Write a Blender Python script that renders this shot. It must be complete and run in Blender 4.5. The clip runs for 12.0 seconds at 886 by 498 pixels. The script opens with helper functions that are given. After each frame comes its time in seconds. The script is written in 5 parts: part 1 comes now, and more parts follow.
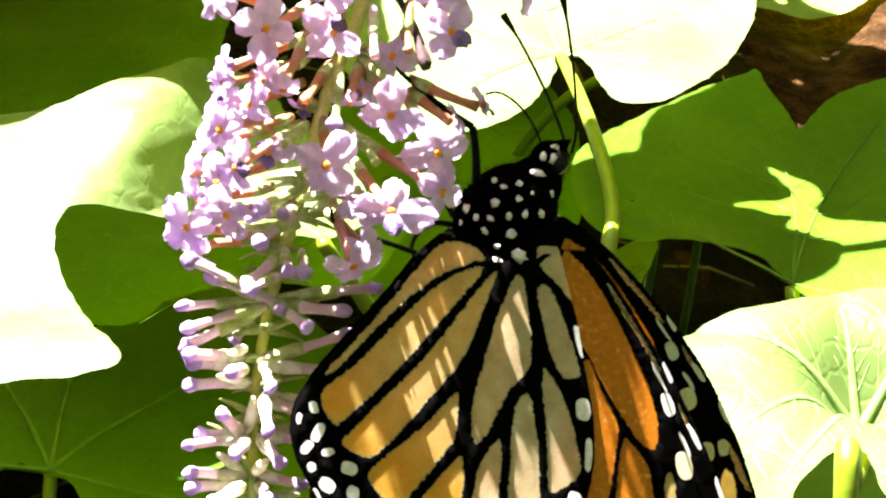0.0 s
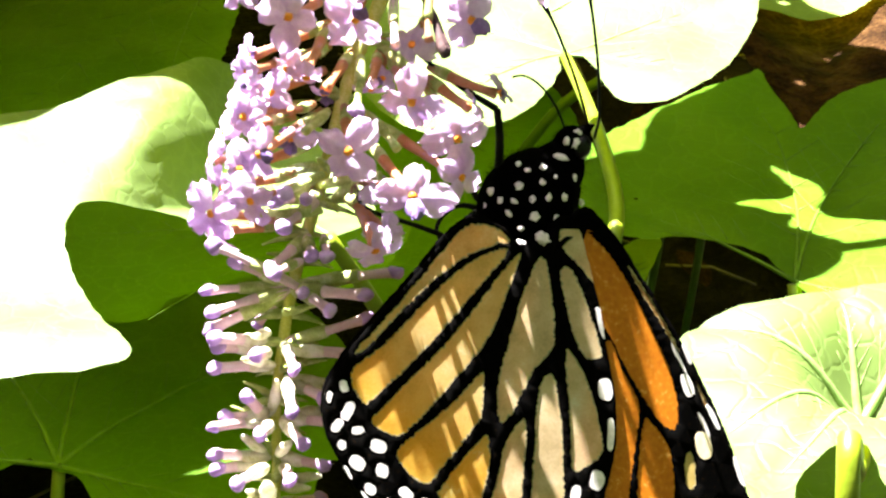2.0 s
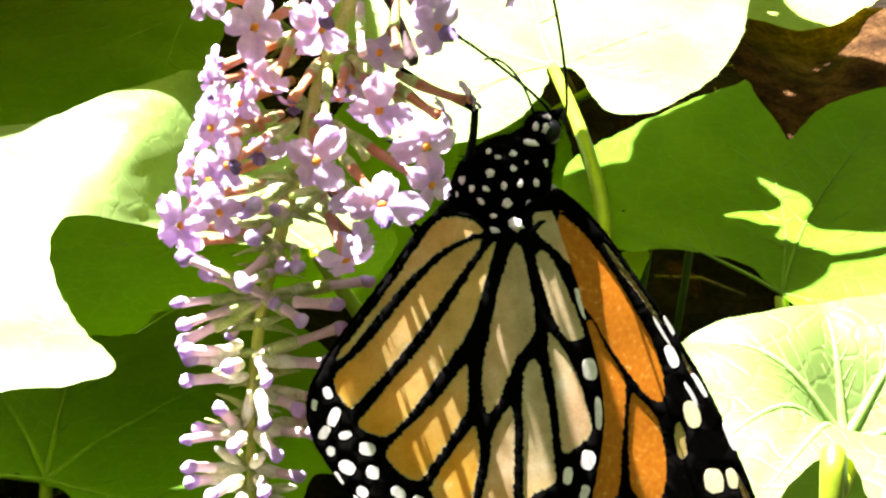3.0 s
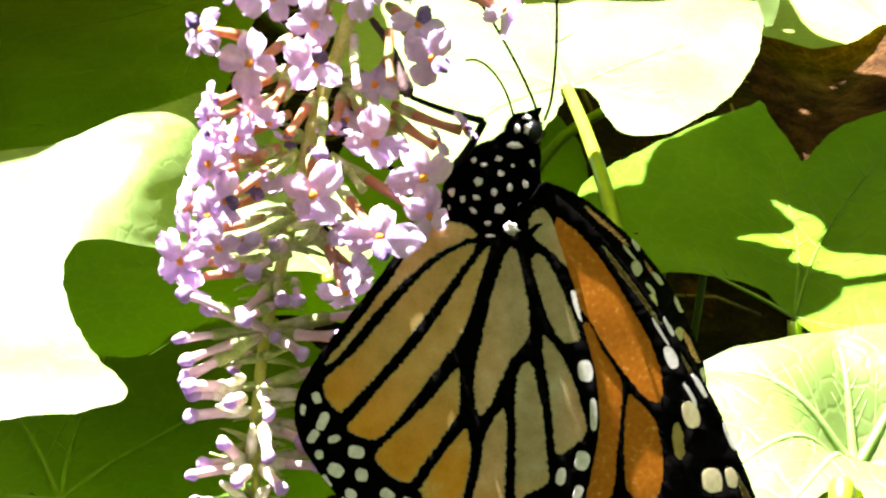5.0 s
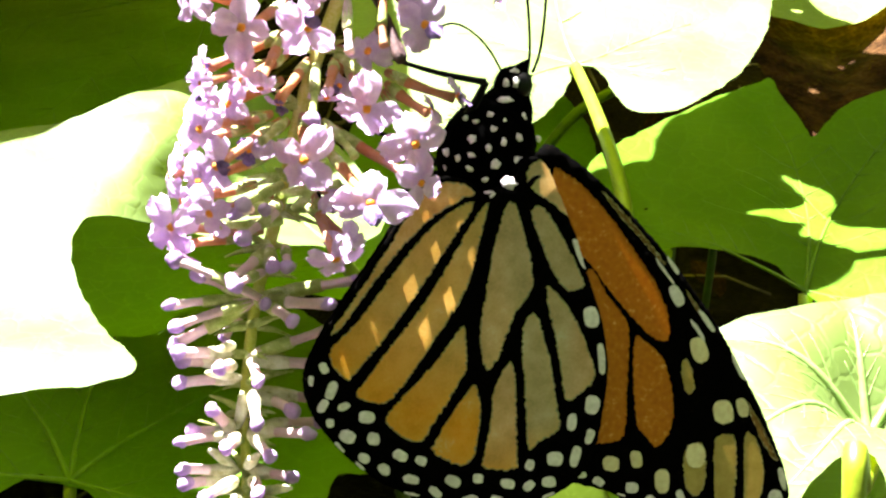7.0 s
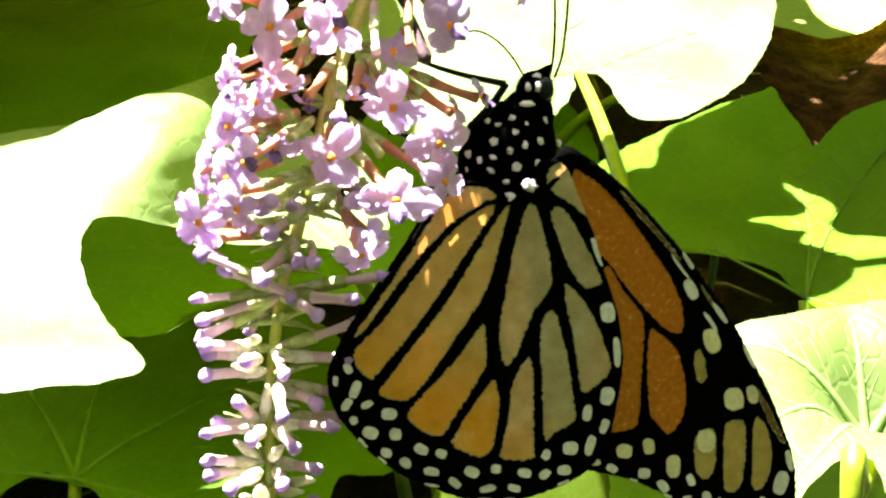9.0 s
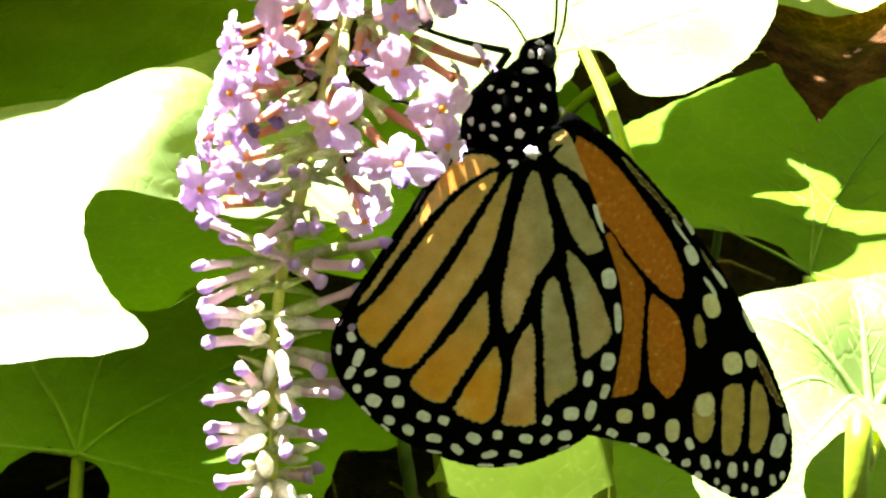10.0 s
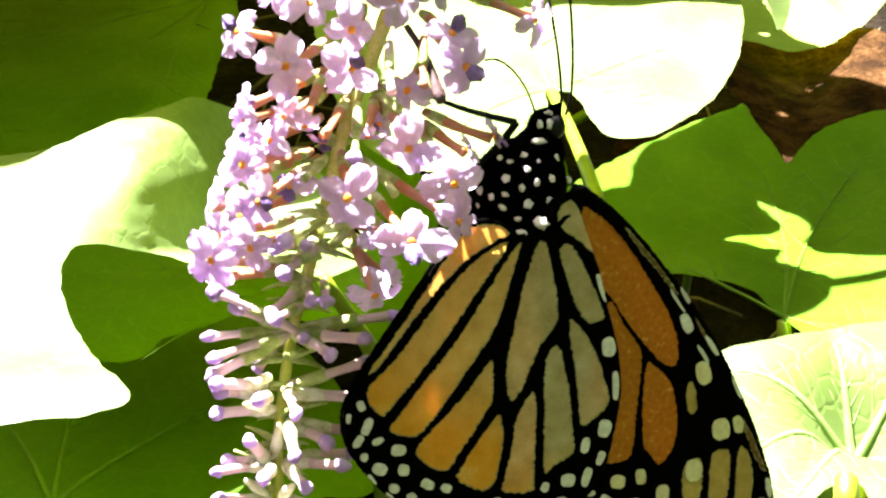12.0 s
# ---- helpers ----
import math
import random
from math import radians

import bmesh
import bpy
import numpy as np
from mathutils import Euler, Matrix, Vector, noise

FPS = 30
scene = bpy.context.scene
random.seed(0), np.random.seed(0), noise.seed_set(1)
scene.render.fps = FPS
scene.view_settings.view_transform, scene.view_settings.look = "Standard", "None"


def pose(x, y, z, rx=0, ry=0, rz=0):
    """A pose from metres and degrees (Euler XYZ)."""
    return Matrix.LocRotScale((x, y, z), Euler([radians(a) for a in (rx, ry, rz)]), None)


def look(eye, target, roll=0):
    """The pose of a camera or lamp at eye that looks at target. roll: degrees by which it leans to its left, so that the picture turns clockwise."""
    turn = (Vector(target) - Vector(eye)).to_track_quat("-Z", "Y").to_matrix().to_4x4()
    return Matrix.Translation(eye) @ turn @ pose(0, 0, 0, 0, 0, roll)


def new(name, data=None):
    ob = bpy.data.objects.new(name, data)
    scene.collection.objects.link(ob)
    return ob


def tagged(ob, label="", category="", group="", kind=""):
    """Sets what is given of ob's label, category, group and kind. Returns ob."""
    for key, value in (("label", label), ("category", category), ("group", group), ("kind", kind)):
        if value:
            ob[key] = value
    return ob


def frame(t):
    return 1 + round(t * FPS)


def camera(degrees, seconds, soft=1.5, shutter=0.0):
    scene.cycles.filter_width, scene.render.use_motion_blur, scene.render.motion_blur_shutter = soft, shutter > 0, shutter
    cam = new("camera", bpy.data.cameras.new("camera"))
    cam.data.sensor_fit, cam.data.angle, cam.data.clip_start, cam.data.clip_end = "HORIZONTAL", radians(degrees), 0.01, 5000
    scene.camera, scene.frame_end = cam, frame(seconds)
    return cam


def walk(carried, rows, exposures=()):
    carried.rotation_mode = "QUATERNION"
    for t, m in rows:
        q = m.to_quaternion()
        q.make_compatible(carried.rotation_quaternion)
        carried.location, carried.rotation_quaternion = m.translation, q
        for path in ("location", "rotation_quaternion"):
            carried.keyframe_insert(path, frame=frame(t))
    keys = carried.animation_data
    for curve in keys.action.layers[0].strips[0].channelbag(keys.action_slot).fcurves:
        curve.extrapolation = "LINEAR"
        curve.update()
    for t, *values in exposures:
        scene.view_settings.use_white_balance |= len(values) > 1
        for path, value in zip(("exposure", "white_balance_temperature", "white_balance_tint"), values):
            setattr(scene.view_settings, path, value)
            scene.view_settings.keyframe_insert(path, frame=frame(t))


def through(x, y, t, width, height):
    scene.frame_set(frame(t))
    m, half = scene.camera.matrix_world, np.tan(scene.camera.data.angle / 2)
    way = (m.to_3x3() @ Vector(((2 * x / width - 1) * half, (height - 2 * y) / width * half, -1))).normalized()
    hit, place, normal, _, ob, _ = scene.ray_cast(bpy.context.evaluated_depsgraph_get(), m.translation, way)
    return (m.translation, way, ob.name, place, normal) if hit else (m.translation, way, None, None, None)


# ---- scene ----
cam = camera(26, 12.0, soft=2.4)
walk(cam, [
    (0.0, pose(-0.00048, 0.00462, 0.25933, 59.596, -0.135, -0.577)),
    (0.5, pose(0.00161, 0.00454, 0.25890, 59.684, -0.148, -0.688)),
    (1.0, pose(0.00088, 0.00401, 0.25969, 60.006, -0.071, -0.755)),
    (1.5, pose(0.00112, 0.00345, 0.25958, 59.934, -0.118, -0.809)),
    (2.0, pose(-0.00141, 0.00115, 0.26019, 59.683, -0.190, -0.518)),
    (2.5, pose(-0.00086, 0.00047, 0.26056, 59.781, -0.447, -0.514)),
    (3.0, pose(0.00034, 0.00200, 0.26074, 59.922, -0.100, -0.701)),
    (3.5, pose(0.00122, 0.00322, 0.26080, 60.238, 0.285, -0.634)),
    (3.7, pose(0.00385, 0.00357, 0.26139, 60.331, 0.778, -0.578)),
    (5.3, pose(0.00162, 0.00295, 0.26380, 60.079, 0.090, -0.085)),
    (5.5, pose(0.00202, 0.00290, 0.26188, 60.193, 0.579, -0.465)),
    (6.0, pose(0.00240, 0.00291, 0.26164, 60.262, 0.819, -0.285)),
    (6.5, pose(0.00128, 0.00227, 0.26060, 59.979, 0.379, -0.077)),
    (6.7, pose(0.00155, 0.00228, 0.25967, 60.009, 0.539, -0.044)),
    (8.3, pose(0.00107, 0.00120, 0.26028, 60.028, 0.403, -0.262)),
    (8.5, pose(0.00247, 0.00076, 0.26022, 60.311, 0.590, 0.002)),
    (9.0, pose(0.00071, -0.00122, 0.26105, 60.227, 0.067, 0.182)),
    (9.5, pose(-0.00001, -0.00001, 0.26000, 60.000, 0.001, 0.002)),
    (10.0, pose(0.00032, -0.00177, 0.25916, 59.771, -0.015, 0.277)),
    (10.5, pose(0.00150, -0.00228, 0.25720, 59.603, -0.336, 0.232)),
    (11.0, pose(0.00253, 0.00037, 0.25783, 59.777, 0.043, -0.024)),
    (11.5, pose(-0.00170, 0.00100, 0.26378, 60.140, 0.239, -0.909)),
    (12.0, pose(-0.00459, 0.00068, 0.26472, 60.252, -0.155, -1.406)),
], exposures=[(0.0, 3.82, 6500, 10), (6.5, 3.83, 6500, 10), (9.5, 3.96, 6500, 10), (10.5, 4.26, 6500, 10), (11.0, 4.46, 6500, 10), (11.5, 4.20, 6500, 10), (12.0, 4.03, 6500, 10)])

# ---- light: clear sky, high sun, a little behind the plants and to the left ----
SUN = Vector((-0.28, 0.315, 0.89)).normalized()
world = bpy.data.worlds.new("world")
scene.world = world
world.use_nodes = True
sky = world.node_tree.nodes.new("ShaderNodeTexSky")
sky.sky_type = "NISHITA"
sky.sun_disc = False
sky.ozone_density, sky.dust_density = 0.0, 8.0
sky.sun_elevation = math.asin(SUN.z)
sky.sun_rotation = math.atan2(SUN.x, SUN.y)
world.node_tree.links.new(sky.outputs[0], world.node_tree.nodes["Background"].inputs[0])
world.node_tree.nodes["Background"].inputs[1].default_value = 0.0118
sun = new("sun", bpy.data.lights.new("sun", "SUN"))
sun.data.energy, sun.data.angle, sun.data.color = 5.0, radians(0.5), (1.0, 0.98, 0.95)
sun.matrix_world = look(SUN * 3, (0, 0, 0))

UNIT = 0.0606e-3          # one sketch unit of butterfly and flower: a camera pixel at their distance, in metres
VIEW = pose(0, 0, 0, 60, 0, 0).to_3x3()   # both are laid parallel to the camera's picture plane, which leans back by 30 degrees


# ---- materials ----
def material(name):
    m = bpy.data.materials.new(name)
    m.use_nodes = True
    nt = m.node_tree
    nt.nodes.clear()
    return m, nt


def node(nt, kind, **inputs):
    n = nt.nodes.new(kind)
    for key, value in inputs.items():
        key = key.replace("_", " ")
        if isinstance(value, bpy.types.NodeSocket):
            nt.links.new(value, n.inputs[key])
        else:
            n.inputs[key].default_value = value
    return n


def ramp(nt, fac, stops):
    n = nt.nodes.new("ShaderNodeValToRGB")
    while len(n.color_ramp.elements) < len(stops):
        n.color_ramp.elements.new(0.5)
    for e, (p, c) in zip(n.color_ramp.elements, stops):
        e.position, e.color = p, (*c, 1)
    nt.links.new(fac, n.inputs[0])
    return n.outputs[0]


def coords(nt, space="Object"):
    return nt.nodes.new("ShaderNodeTexCoord").outputs[space]


def mixed(nt, fac, a, b, kind="MIX"):
    n = nt.nodes.new("ShaderNodeMix")
    n.data_type, n.blend_type = "RGBA", kind
    for i, v in ((0, fac), (6, a), (7, b)):
        if isinstance(v, bpy.types.NodeSocket):
            nt.links.new(v, n.inputs[i])
        else:
            n.inputs[i].default_value = v if i == 0 else (*v, 1)
    return n.outputs[2]


def finish(nt, shader):
    out = nt.nodes.new("ShaderNodeOutputMaterial")
    nt.links.new(shader, out.inputs[0])


def surface(name, stops, scale, rough=0.6, bump=0.3, bump_scale=4.0, depth=0.0002, through=0.0, through_colour=(1, 1, 1), spec=0.5, spread=0.0, outer=None):
    """Two scales of noise for colour, noise for relief; through: share of light that shines through."""
    m, nt = material(name)
    co = coords(nt)
    big = node(nt, "ShaderNodeTexNoise", Vector=co, Scale=scale, Detail=5.0)
    fine = node(nt, "ShaderNodeTexNoise", Vector=co, Scale=scale * 9, Detail=4.0)
    f = node(nt, "ShaderNodeMath")
    f.operation = "MULTIPLY_ADD"
    nt.links.new(fine.outputs[0], f.inputs[0])
    f.inputs[1].default_value = 0.45
    nt.links.new(big.outputs[0], f.inputs[2])
    g = node(nt, "ShaderNodeMath")
    g.operation = "ADD"
    nt.links.new(f.outputs[0], g.inputs[0])
    g.inputs[1].default_value = -0.22
    colour = ramp(nt, g.outputs[0], stops)
    if outer:
        far_stops, centre, near, far = outer
        off = node(nt, "ShaderNodeVectorMath")
        off.operation = "DISTANCE"
        nt.links.new(co, off.inputs[0])
        off.inputs[1].default_value = centre
        wander = node(nt, "ShaderNodeMath")
        wander.operation = "MULTIPLY_ADD"
        nt.links.new(big.outputs[0], wander.inputs[0])
        wander.inputs[1].default_value = (far - near) * 0.5
        nt.links.new(off.outputs["Value"], wander.inputs[2])
        mp = node(nt, "ShaderNodeMapRange", Value=wander.outputs[0])
        mp.inputs[1].default_value, mp.inputs[2].default_value = near, far
        colour = mixed(nt, mp.outputs[0], colour, ramp(nt, g.outputs[0], far_stops))
    if spread:
        rnd = nt.nodes.new("ShaderNodeObjectInfo").outputs["Random"]
        hs = node(nt, "ShaderNodeHueSaturation", Color=colour)
        mp = node(nt, "ShaderNodeMapRange", Value=rnd)
        mp.inputs[3].default_value, mp.inputs[4].default_value = 1 - spread, 1 + spread
        nt.links.new(mp.outputs[0], hs.inputs["Value"])
        colour = hs.outputs[0]
    relief = node(nt, "ShaderNodeTexNoise", Vector=co, Scale=scale * bump_scale, Detail=6.0)
    bp = node(nt, "ShaderNodeBump", Height=relief.outputs[0], Strength=bump, Distance=depth)
    p = node(nt, "ShaderNodeBsdfPrincipled", Base_Color=colour, Roughness=rough, Normal=bp.outputs[0])
    p.inputs["Specular IOR Level"].default_value = spec
    shader = p.outputs[0]
    if through:
        tc = mixed(nt, 1.0, colour, through_colour, "MULTIPLY")
        tr = node(nt, "ShaderNodeBsdfTranslucent", Color=tc, Normal=bp.outputs[0])
        mx = nt.nodes.new("ShaderNodeMixShader")
        mx.inputs[0].default_value = through
        nt.links.new(shader, mx.inputs[1])
        nt.links.new(tr.outputs[0], mx.inputs[2])
        shader = mx.outputs[0]
    finish(nt, shader)
    return m


def leaf_material(name, dark, light, rough=0.46, through=0.41, spec=0.6, relief=0.22):
    """Waxy leaf: blotches, a net of small veins in colour and relief, light shining through."""
    m, nt = material(name)
    co = coords(nt)
    big = node(nt, "ShaderNodeTexNoise", Vector=co, Scale=28.0, Detail=5.0, Distortion=0.4)
    warp = node(nt, "ShaderNodeTexNoise", Vector=co, Scale=160.0, Detail=3.0)
    wv = node(nt, "ShaderNodeVectorMath")
    wv.operation = "MULTIPLY_ADD"
    nt.links.new(warp.outputs["Color"], wv.inputs[0])
    wv.inputs[1].default_value = (0.004, 0.004, 0.004)
    nt.links.new(co, wv.inputs[2])
    cells = nt.nodes.new("ShaderNodeTexVoronoi")
    cells.feature = "DISTANCE_TO_EDGE"
    cells.inputs["Scale"].default_value = 190.0
    nt.links.new(wv.outputs[0], cells.inputs["Vector"])
    net = node(nt, "ShaderNodeMapRange", Value=cells.outputs["Distance"])
    net.inputs[1].default_value, net.inputs[2].default_value = 0.0, 0.09
    colour = ramp(nt, big.outputs[0], [(0.3, dark), (0.7, light)])
    vein = tuple(min(1, c * 1.35 + 0.01) for c in light)
    colour = mixed(nt, net.outputs[0], mixed(nt, 0.13, colour, vein), colour)
    speck = node(nt, "ShaderNodeTexNoise", Vector=co, Scale=900.0, Detail=2.0)
    colour = mixed(nt, ramp(nt, speck.outputs[0], [(0.62, (0, 0, 0)), (0.8, (0.5, 0.5, 0.5))]), colour, vein)
    fine = node(nt, "ShaderNodeTexNoise", Vector=co, Scale=420.0, Detail=5.0)
    hsum = node(nt, "ShaderNodeMath")
    hsum.operation = "MULTIPLY_ADD"
    nt.links.new(fine.outputs[0], hsum.inputs[0])
    hsum.inputs[1].default_value = 0.35
    nt.links.new(net.outputs[0], hsum.inputs[2])
    bp = node(nt, "ShaderNodeBump", Height=hsum.outputs[0], Strength=relief, Distance=0.0004)
    p = node(nt, "ShaderNodeBsdfPrincipled", Base_Color=colour, Roughness=rough, Normal=bp.outputs[0])
    p.inputs["Specular IOR Level"].default_value = spec
    tr = node(nt, "ShaderNodeBsdfTranslucent", Normal=bp.outputs[0], Color=mixed(nt, 1.0, colour, (1.8, 1.45, 0.02), "MULTIPLY"))
    mx = nt.nodes.new("ShaderNodeMixShader")
    mx.inputs[0].default_value = through
    nt.links.new(p.outputs[0], mx.inputs[1])
    nt.links.new(tr.outputs[0], mx.inputs[2])
    finish(nt, mx.outputs[0])
    return m


LEAF = leaf_material("vine_leaf", (0.122, 0.182, 0.034), (0.186, 0.264, 0.086), relief=0.13)
# copy of the leaf colour with the tint of shade put in, for shaded leaves
LEAF_SHADED = leaf_material("deep_green_vine_leaf", (0.080, 0.190, 0.004), (0.122, 0.255, 0.014), through=0.56, spec=0.32, relief=0.13)
# for the unseen jagged leaf; passes extra light to brighten the leaf below
LEAF_CASTER = leaf_material("young_vine_leaf", (0.11, 0.20, 0.018), (0.17, 0.27, 0.045), through=0.76)
# base darkened to stand in for shade on the slope turned from the sun
LEAF_VEINED = leaf_material("veined_vine_leaf", (0.088, 0.140, 0.019), (0.134, 0.195, 0.052), spec=0.7)
LEAF_LIME = leaf_material("lime_vine_leaf", (0.115, 0.185, 0.012), (0.150, 0.228, 0.025), through=0.6, spec=0.25, relief=0.04)
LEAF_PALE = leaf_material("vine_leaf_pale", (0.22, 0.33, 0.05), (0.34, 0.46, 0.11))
VEIN = surface("leaf_vein", [(0.3, (0.15, 0.25, 0.05)), (0.7, (0.24, 0.35, 0.11))], 300, rough=0.5, through=0.3)
# vein colour to match, toned for the leaves that lie in shade
VEIN_SHADED = surface("deep_leaf_vein", [(0.3, (0.12, 0.23, 0.012)), (0.7, (0.17, 0.29, 0.032))], 300, rough=0.5, through=0.4, spec=0.3)
# petiole colour darkened to paint the shade in which the runners lie
RUNNER = surface("runner", [(0.3, (0.035, 0.065, 0.005)), (0.7, (0.065, 0.105, 0.011))], 200, rough=0.5, through=0.1)
PETIOLE = surface("petiole", [(0.3, (0.15, 0.21, 0.006)), (0.7, (0.22, 0.28, 0.016))], 200, rough=0.4, through=0.15)
DEAD = surface("dead_leaf", [(0.28, (0.005, 0.002, 0.0008)), (0.45, (0.017, 0.007, 0.0022)), (0.6, (0.04, 0.018, 0.006)), (0.75, (0.075, 0.040, 0.016))], 95, rough=0.85, bump=0.9, depth=0.002, spec=0.04)
# near-black base stands in for the deep shade in the gaps between leaves
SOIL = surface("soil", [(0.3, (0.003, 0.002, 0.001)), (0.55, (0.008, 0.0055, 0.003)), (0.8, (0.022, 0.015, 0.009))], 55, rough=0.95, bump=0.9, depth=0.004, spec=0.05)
LITTER = surface("litter", [(0.3, (0.02, 0.013, 0.008)), (0.7, (0.08, 0.055, 0.028))], 120, rough=0.9, spread=0.5)
# brown specks paint the metallic shimmer along the leading edge
WING_DARK = surface("wing_black", [(0.3, (0.0003, 0.0003, 0.0003)), (0.66, (0.0008, 0.0006, 0.0005)), (0.76, (0.007, 0.004, 0.0016)), (0.9, (0.05, 0.028, 0.010))], 1900, rough=0.8, bump=0.5, depth=0.00003, spec=0.015)
# outer orange of the hindwing, painted as sunlight shining through from behind
BACKLIT_ORANGE = [(0.25, (0.82, 0.42, 0.04)), (0.45, (0.92, 0.52, 0.07)), (0.65, (0.95, 0.60, 0.11)), (0.82, (0.97, 0.78, 0.34))]
CELL_TAN = surface("wing_tan", [(0.25, (0.68, 0.47, 0.25)), (0.45, (0.82, 0.59, 0.33)), (0.65, (0.91, 0.70, 0.43)), (0.82, (0.97, 0.84, 0.64))], 420, rough=0.7, bump=0.4, depth=0.00003, through=0.5, through_colour=(1.0, 0.73, 0.40), spread=0.06, spec=0.25, outer=(BACKLIT_ORANGE, (-0.0013, -0.0005, 0.0), 0.0275, 0.034))
# top stop paints bright flecks for the sparkle of the scales
CELL_ORANGE = surface("wing_orange", [(0.3, (0.44, 0.116, 0.002)), (0.64, (0.55, 0.172, 0.003)), (0.78, (0.85, 0.48, 0.14))], 1700, rough=0.6, bump=0.5, depth=0.00003, through=0.12, through_colour=(1.0, 0.75, 0.4), spread=0.05, spec=0.3)
# tan pushed towards orange: light through the left cells put into their colour
CELL_BACKLIT = surface("wing_warm_tan", [(0.25, (0.72, 0.48, 0.16)), (0.45, (0.86, 0.60, 0.23)), (0.65, (0.92, 0.68, 0.30)), (0.82, (0.96, 0.83, 0.52))], 420, rough=0.7, bump=0.4, depth=0.00003, through=0.55, through_colour=(1.0, 0.77, 0.40), spread=0.06, spec=0.25, outer=(BACKLIT_ORANGE, (-0.0013, -0.0005, 0.0), 0.019, 0.027))
CELL_STRIP = surface("wing_strip", [(0.25, (0.70, 0.38, 0.12)), (0.5, (0.82, 0.50, 0.19)), (0.8, (0.95, 0.76, 0.46))], 420, rough=0.7, bump=0.4, depth=0.00003, through=0.4, through_colour=(1.0, 0.72, 0.36), spec=0.25)
CELL_BROWN = surface("wing_brown", [(0.3, (0.10, 0.045, 0.010)), (0.6, (0.20, 0.10, 0.025)), (0.8, (0.42, 0.28, 0.10))], 1500, rough=0.6, bump=0.4, depth=0.00003, through=0.1, spec=0.3)
CELL_RIM = surface("wing_rim", [(0.3, (0.30, 0.22, 0.10)), (0.6, (0.50, 0.40, 0.22)), (0.8, (0.74, 0.66, 0.48))], 2500, rough=0.8, bump=0.5, depth=0.00004, spec=0.2)
CELL_BUFF = surface("wing_buff", [(0.3, (0.40, 0.28, 0.08)), (0.7, (0.56, 0.40, 0.14))], 700, rough=0.7, bump=0.4, depth=0.00003, through=0.15, through_colour=(1.0, 0.8, 0.45), spread=0.1, spec=0.25)
SPOT = surface("wing_white", [(0.3, (0.62, 0.55, 0.55)), (0.7, (0.86, 0.79, 0.80))], 1500, rough=0.8, bump=0.4, depth=0.00004, spread=0.06, spec=0.2)
SPOT_CREAM = surface("wing_cream", [(0.3, (0.70, 0.55, 0.33)), (0.7, (0.84, 0.72, 0.50))], 1500, rough=0.8, bump=0.4, depth=0.00004, spread=0.08, spec=0.2)
FUZZ = surface("body_black", [(0.3, (0.0001, 0.0001, 0.0001)), (0.7, (0.0004, 0.00035, 0.00035))], 1200, rough=0.9, bump=0.8, depth=0.0001, spec=0.01)
EYE = surface("eye_black", [(0.3, (0.001, 0.001, 0.001)), (0.7, (0.003, 0.003, 0.003))], 900, rough=0.3, bump=0.2, depth=0.00003, spec=0.2)
LEG = surface("leg_black", [(0.3, (0.001, 0.001, 0.001)), (0.7, (0.003, 0.003, 0.0025))], 900, rough=0.6, spec=0.12)
PETAL = surface("petal", [(0.3, (0.59, 0.39, 0.72)), (0.6, (0.72, 0.54, 0.81)), (0.8, (0.85, 0.73, 0.89))], 450, rough=0.6, bump=0.6, depth=0.00012, through=0.5, spread=0.12, spec=0.3)
FLORET_EYE = surface("floret_eye", [(0.3, (0.75, 0.20, 0.01)), (0.7, (0.9, 0.38, 0.03))], 900, rough=0.6)
TUBE = surface("floret_tube", [(0.3, (0.46, 0.16, 0.05)), (0.55, (0.52, 0.24, 0.12)), (0.75, (0.50, 0.28, 0.32))], 260, rough=0.6, through=0.25, spread=0.18)
BUD = surface("bud", [(0.3, (0.38, 0.23, 0.50)), (0.7, (0.58, 0.40, 0.68))], 600, rough=0.6, bump=0.5, depth=0.0001, through=0.25, spread=0.18)
CALYX = surface("calyx", [(0.3, (0.25, 0.31, 0.06)), (0.55, (0.45, 0.50, 0.17)), (0.75, (0.75, 0.77, 0.50))], 600, rough=0.75, bump=0.6, depth=0.0001, through=0.2, spread=0.15)
STEM = surface("flower_stem", [(0.3, (0.34, 0.36, 0.035)), (0.55, (0.47, 0.46, 0.075)), (0.75, (0.64, 0.61, 0.24))], 350, rough=0.65, bump=0.5, depth=0.0001)
HEDGE = surface("hedge", [(0.3, (0.015, 0.03, 0.004)), (0.55, (0.05, 0.10, 0.012)), (0.8, (0.11, 0.19, 0.03))], 9, rough=0.7, bump=1.0, depth=0.03, through=0.0, spec=0.2)
# pale felt, made whiter still to stand in for sun on the lower buds
SUNLIT_FELT = surface("mealy_calyx", [(0.3, (0.45, 0.42, 0.22)), (0.5, (0.71, 0.68, 0.52)), (0.7, (0.87, 0.84, 0.77))], 800, rough=0.85, bump=0.8, depth=0.0001, through=0.42, spread=0.12)
BUD_TUBE = surface("bud_tube", [(0.3, (0.62, 0.42, 0.43)), (0.7, (0.80, 0.63, 0.66))], 300, rough=0.6, through=0.25, spread=0.15)
DARK_LOBE = surface("dark_lobe", [(0.3, (0.09, 0.05, 0.16)), (0.7, (0.22, 0.13, 0.34))], 500, rough=0.7, bump=0.8, depth=0.0002)
WITHERED = surface("withered_floret", [(0.3, (0.012, 0.005, 0.007)), (0.7, (0.07, 0.028, 0.026))], 500, rough=0.8, bump=0.8, depth=0.0002)


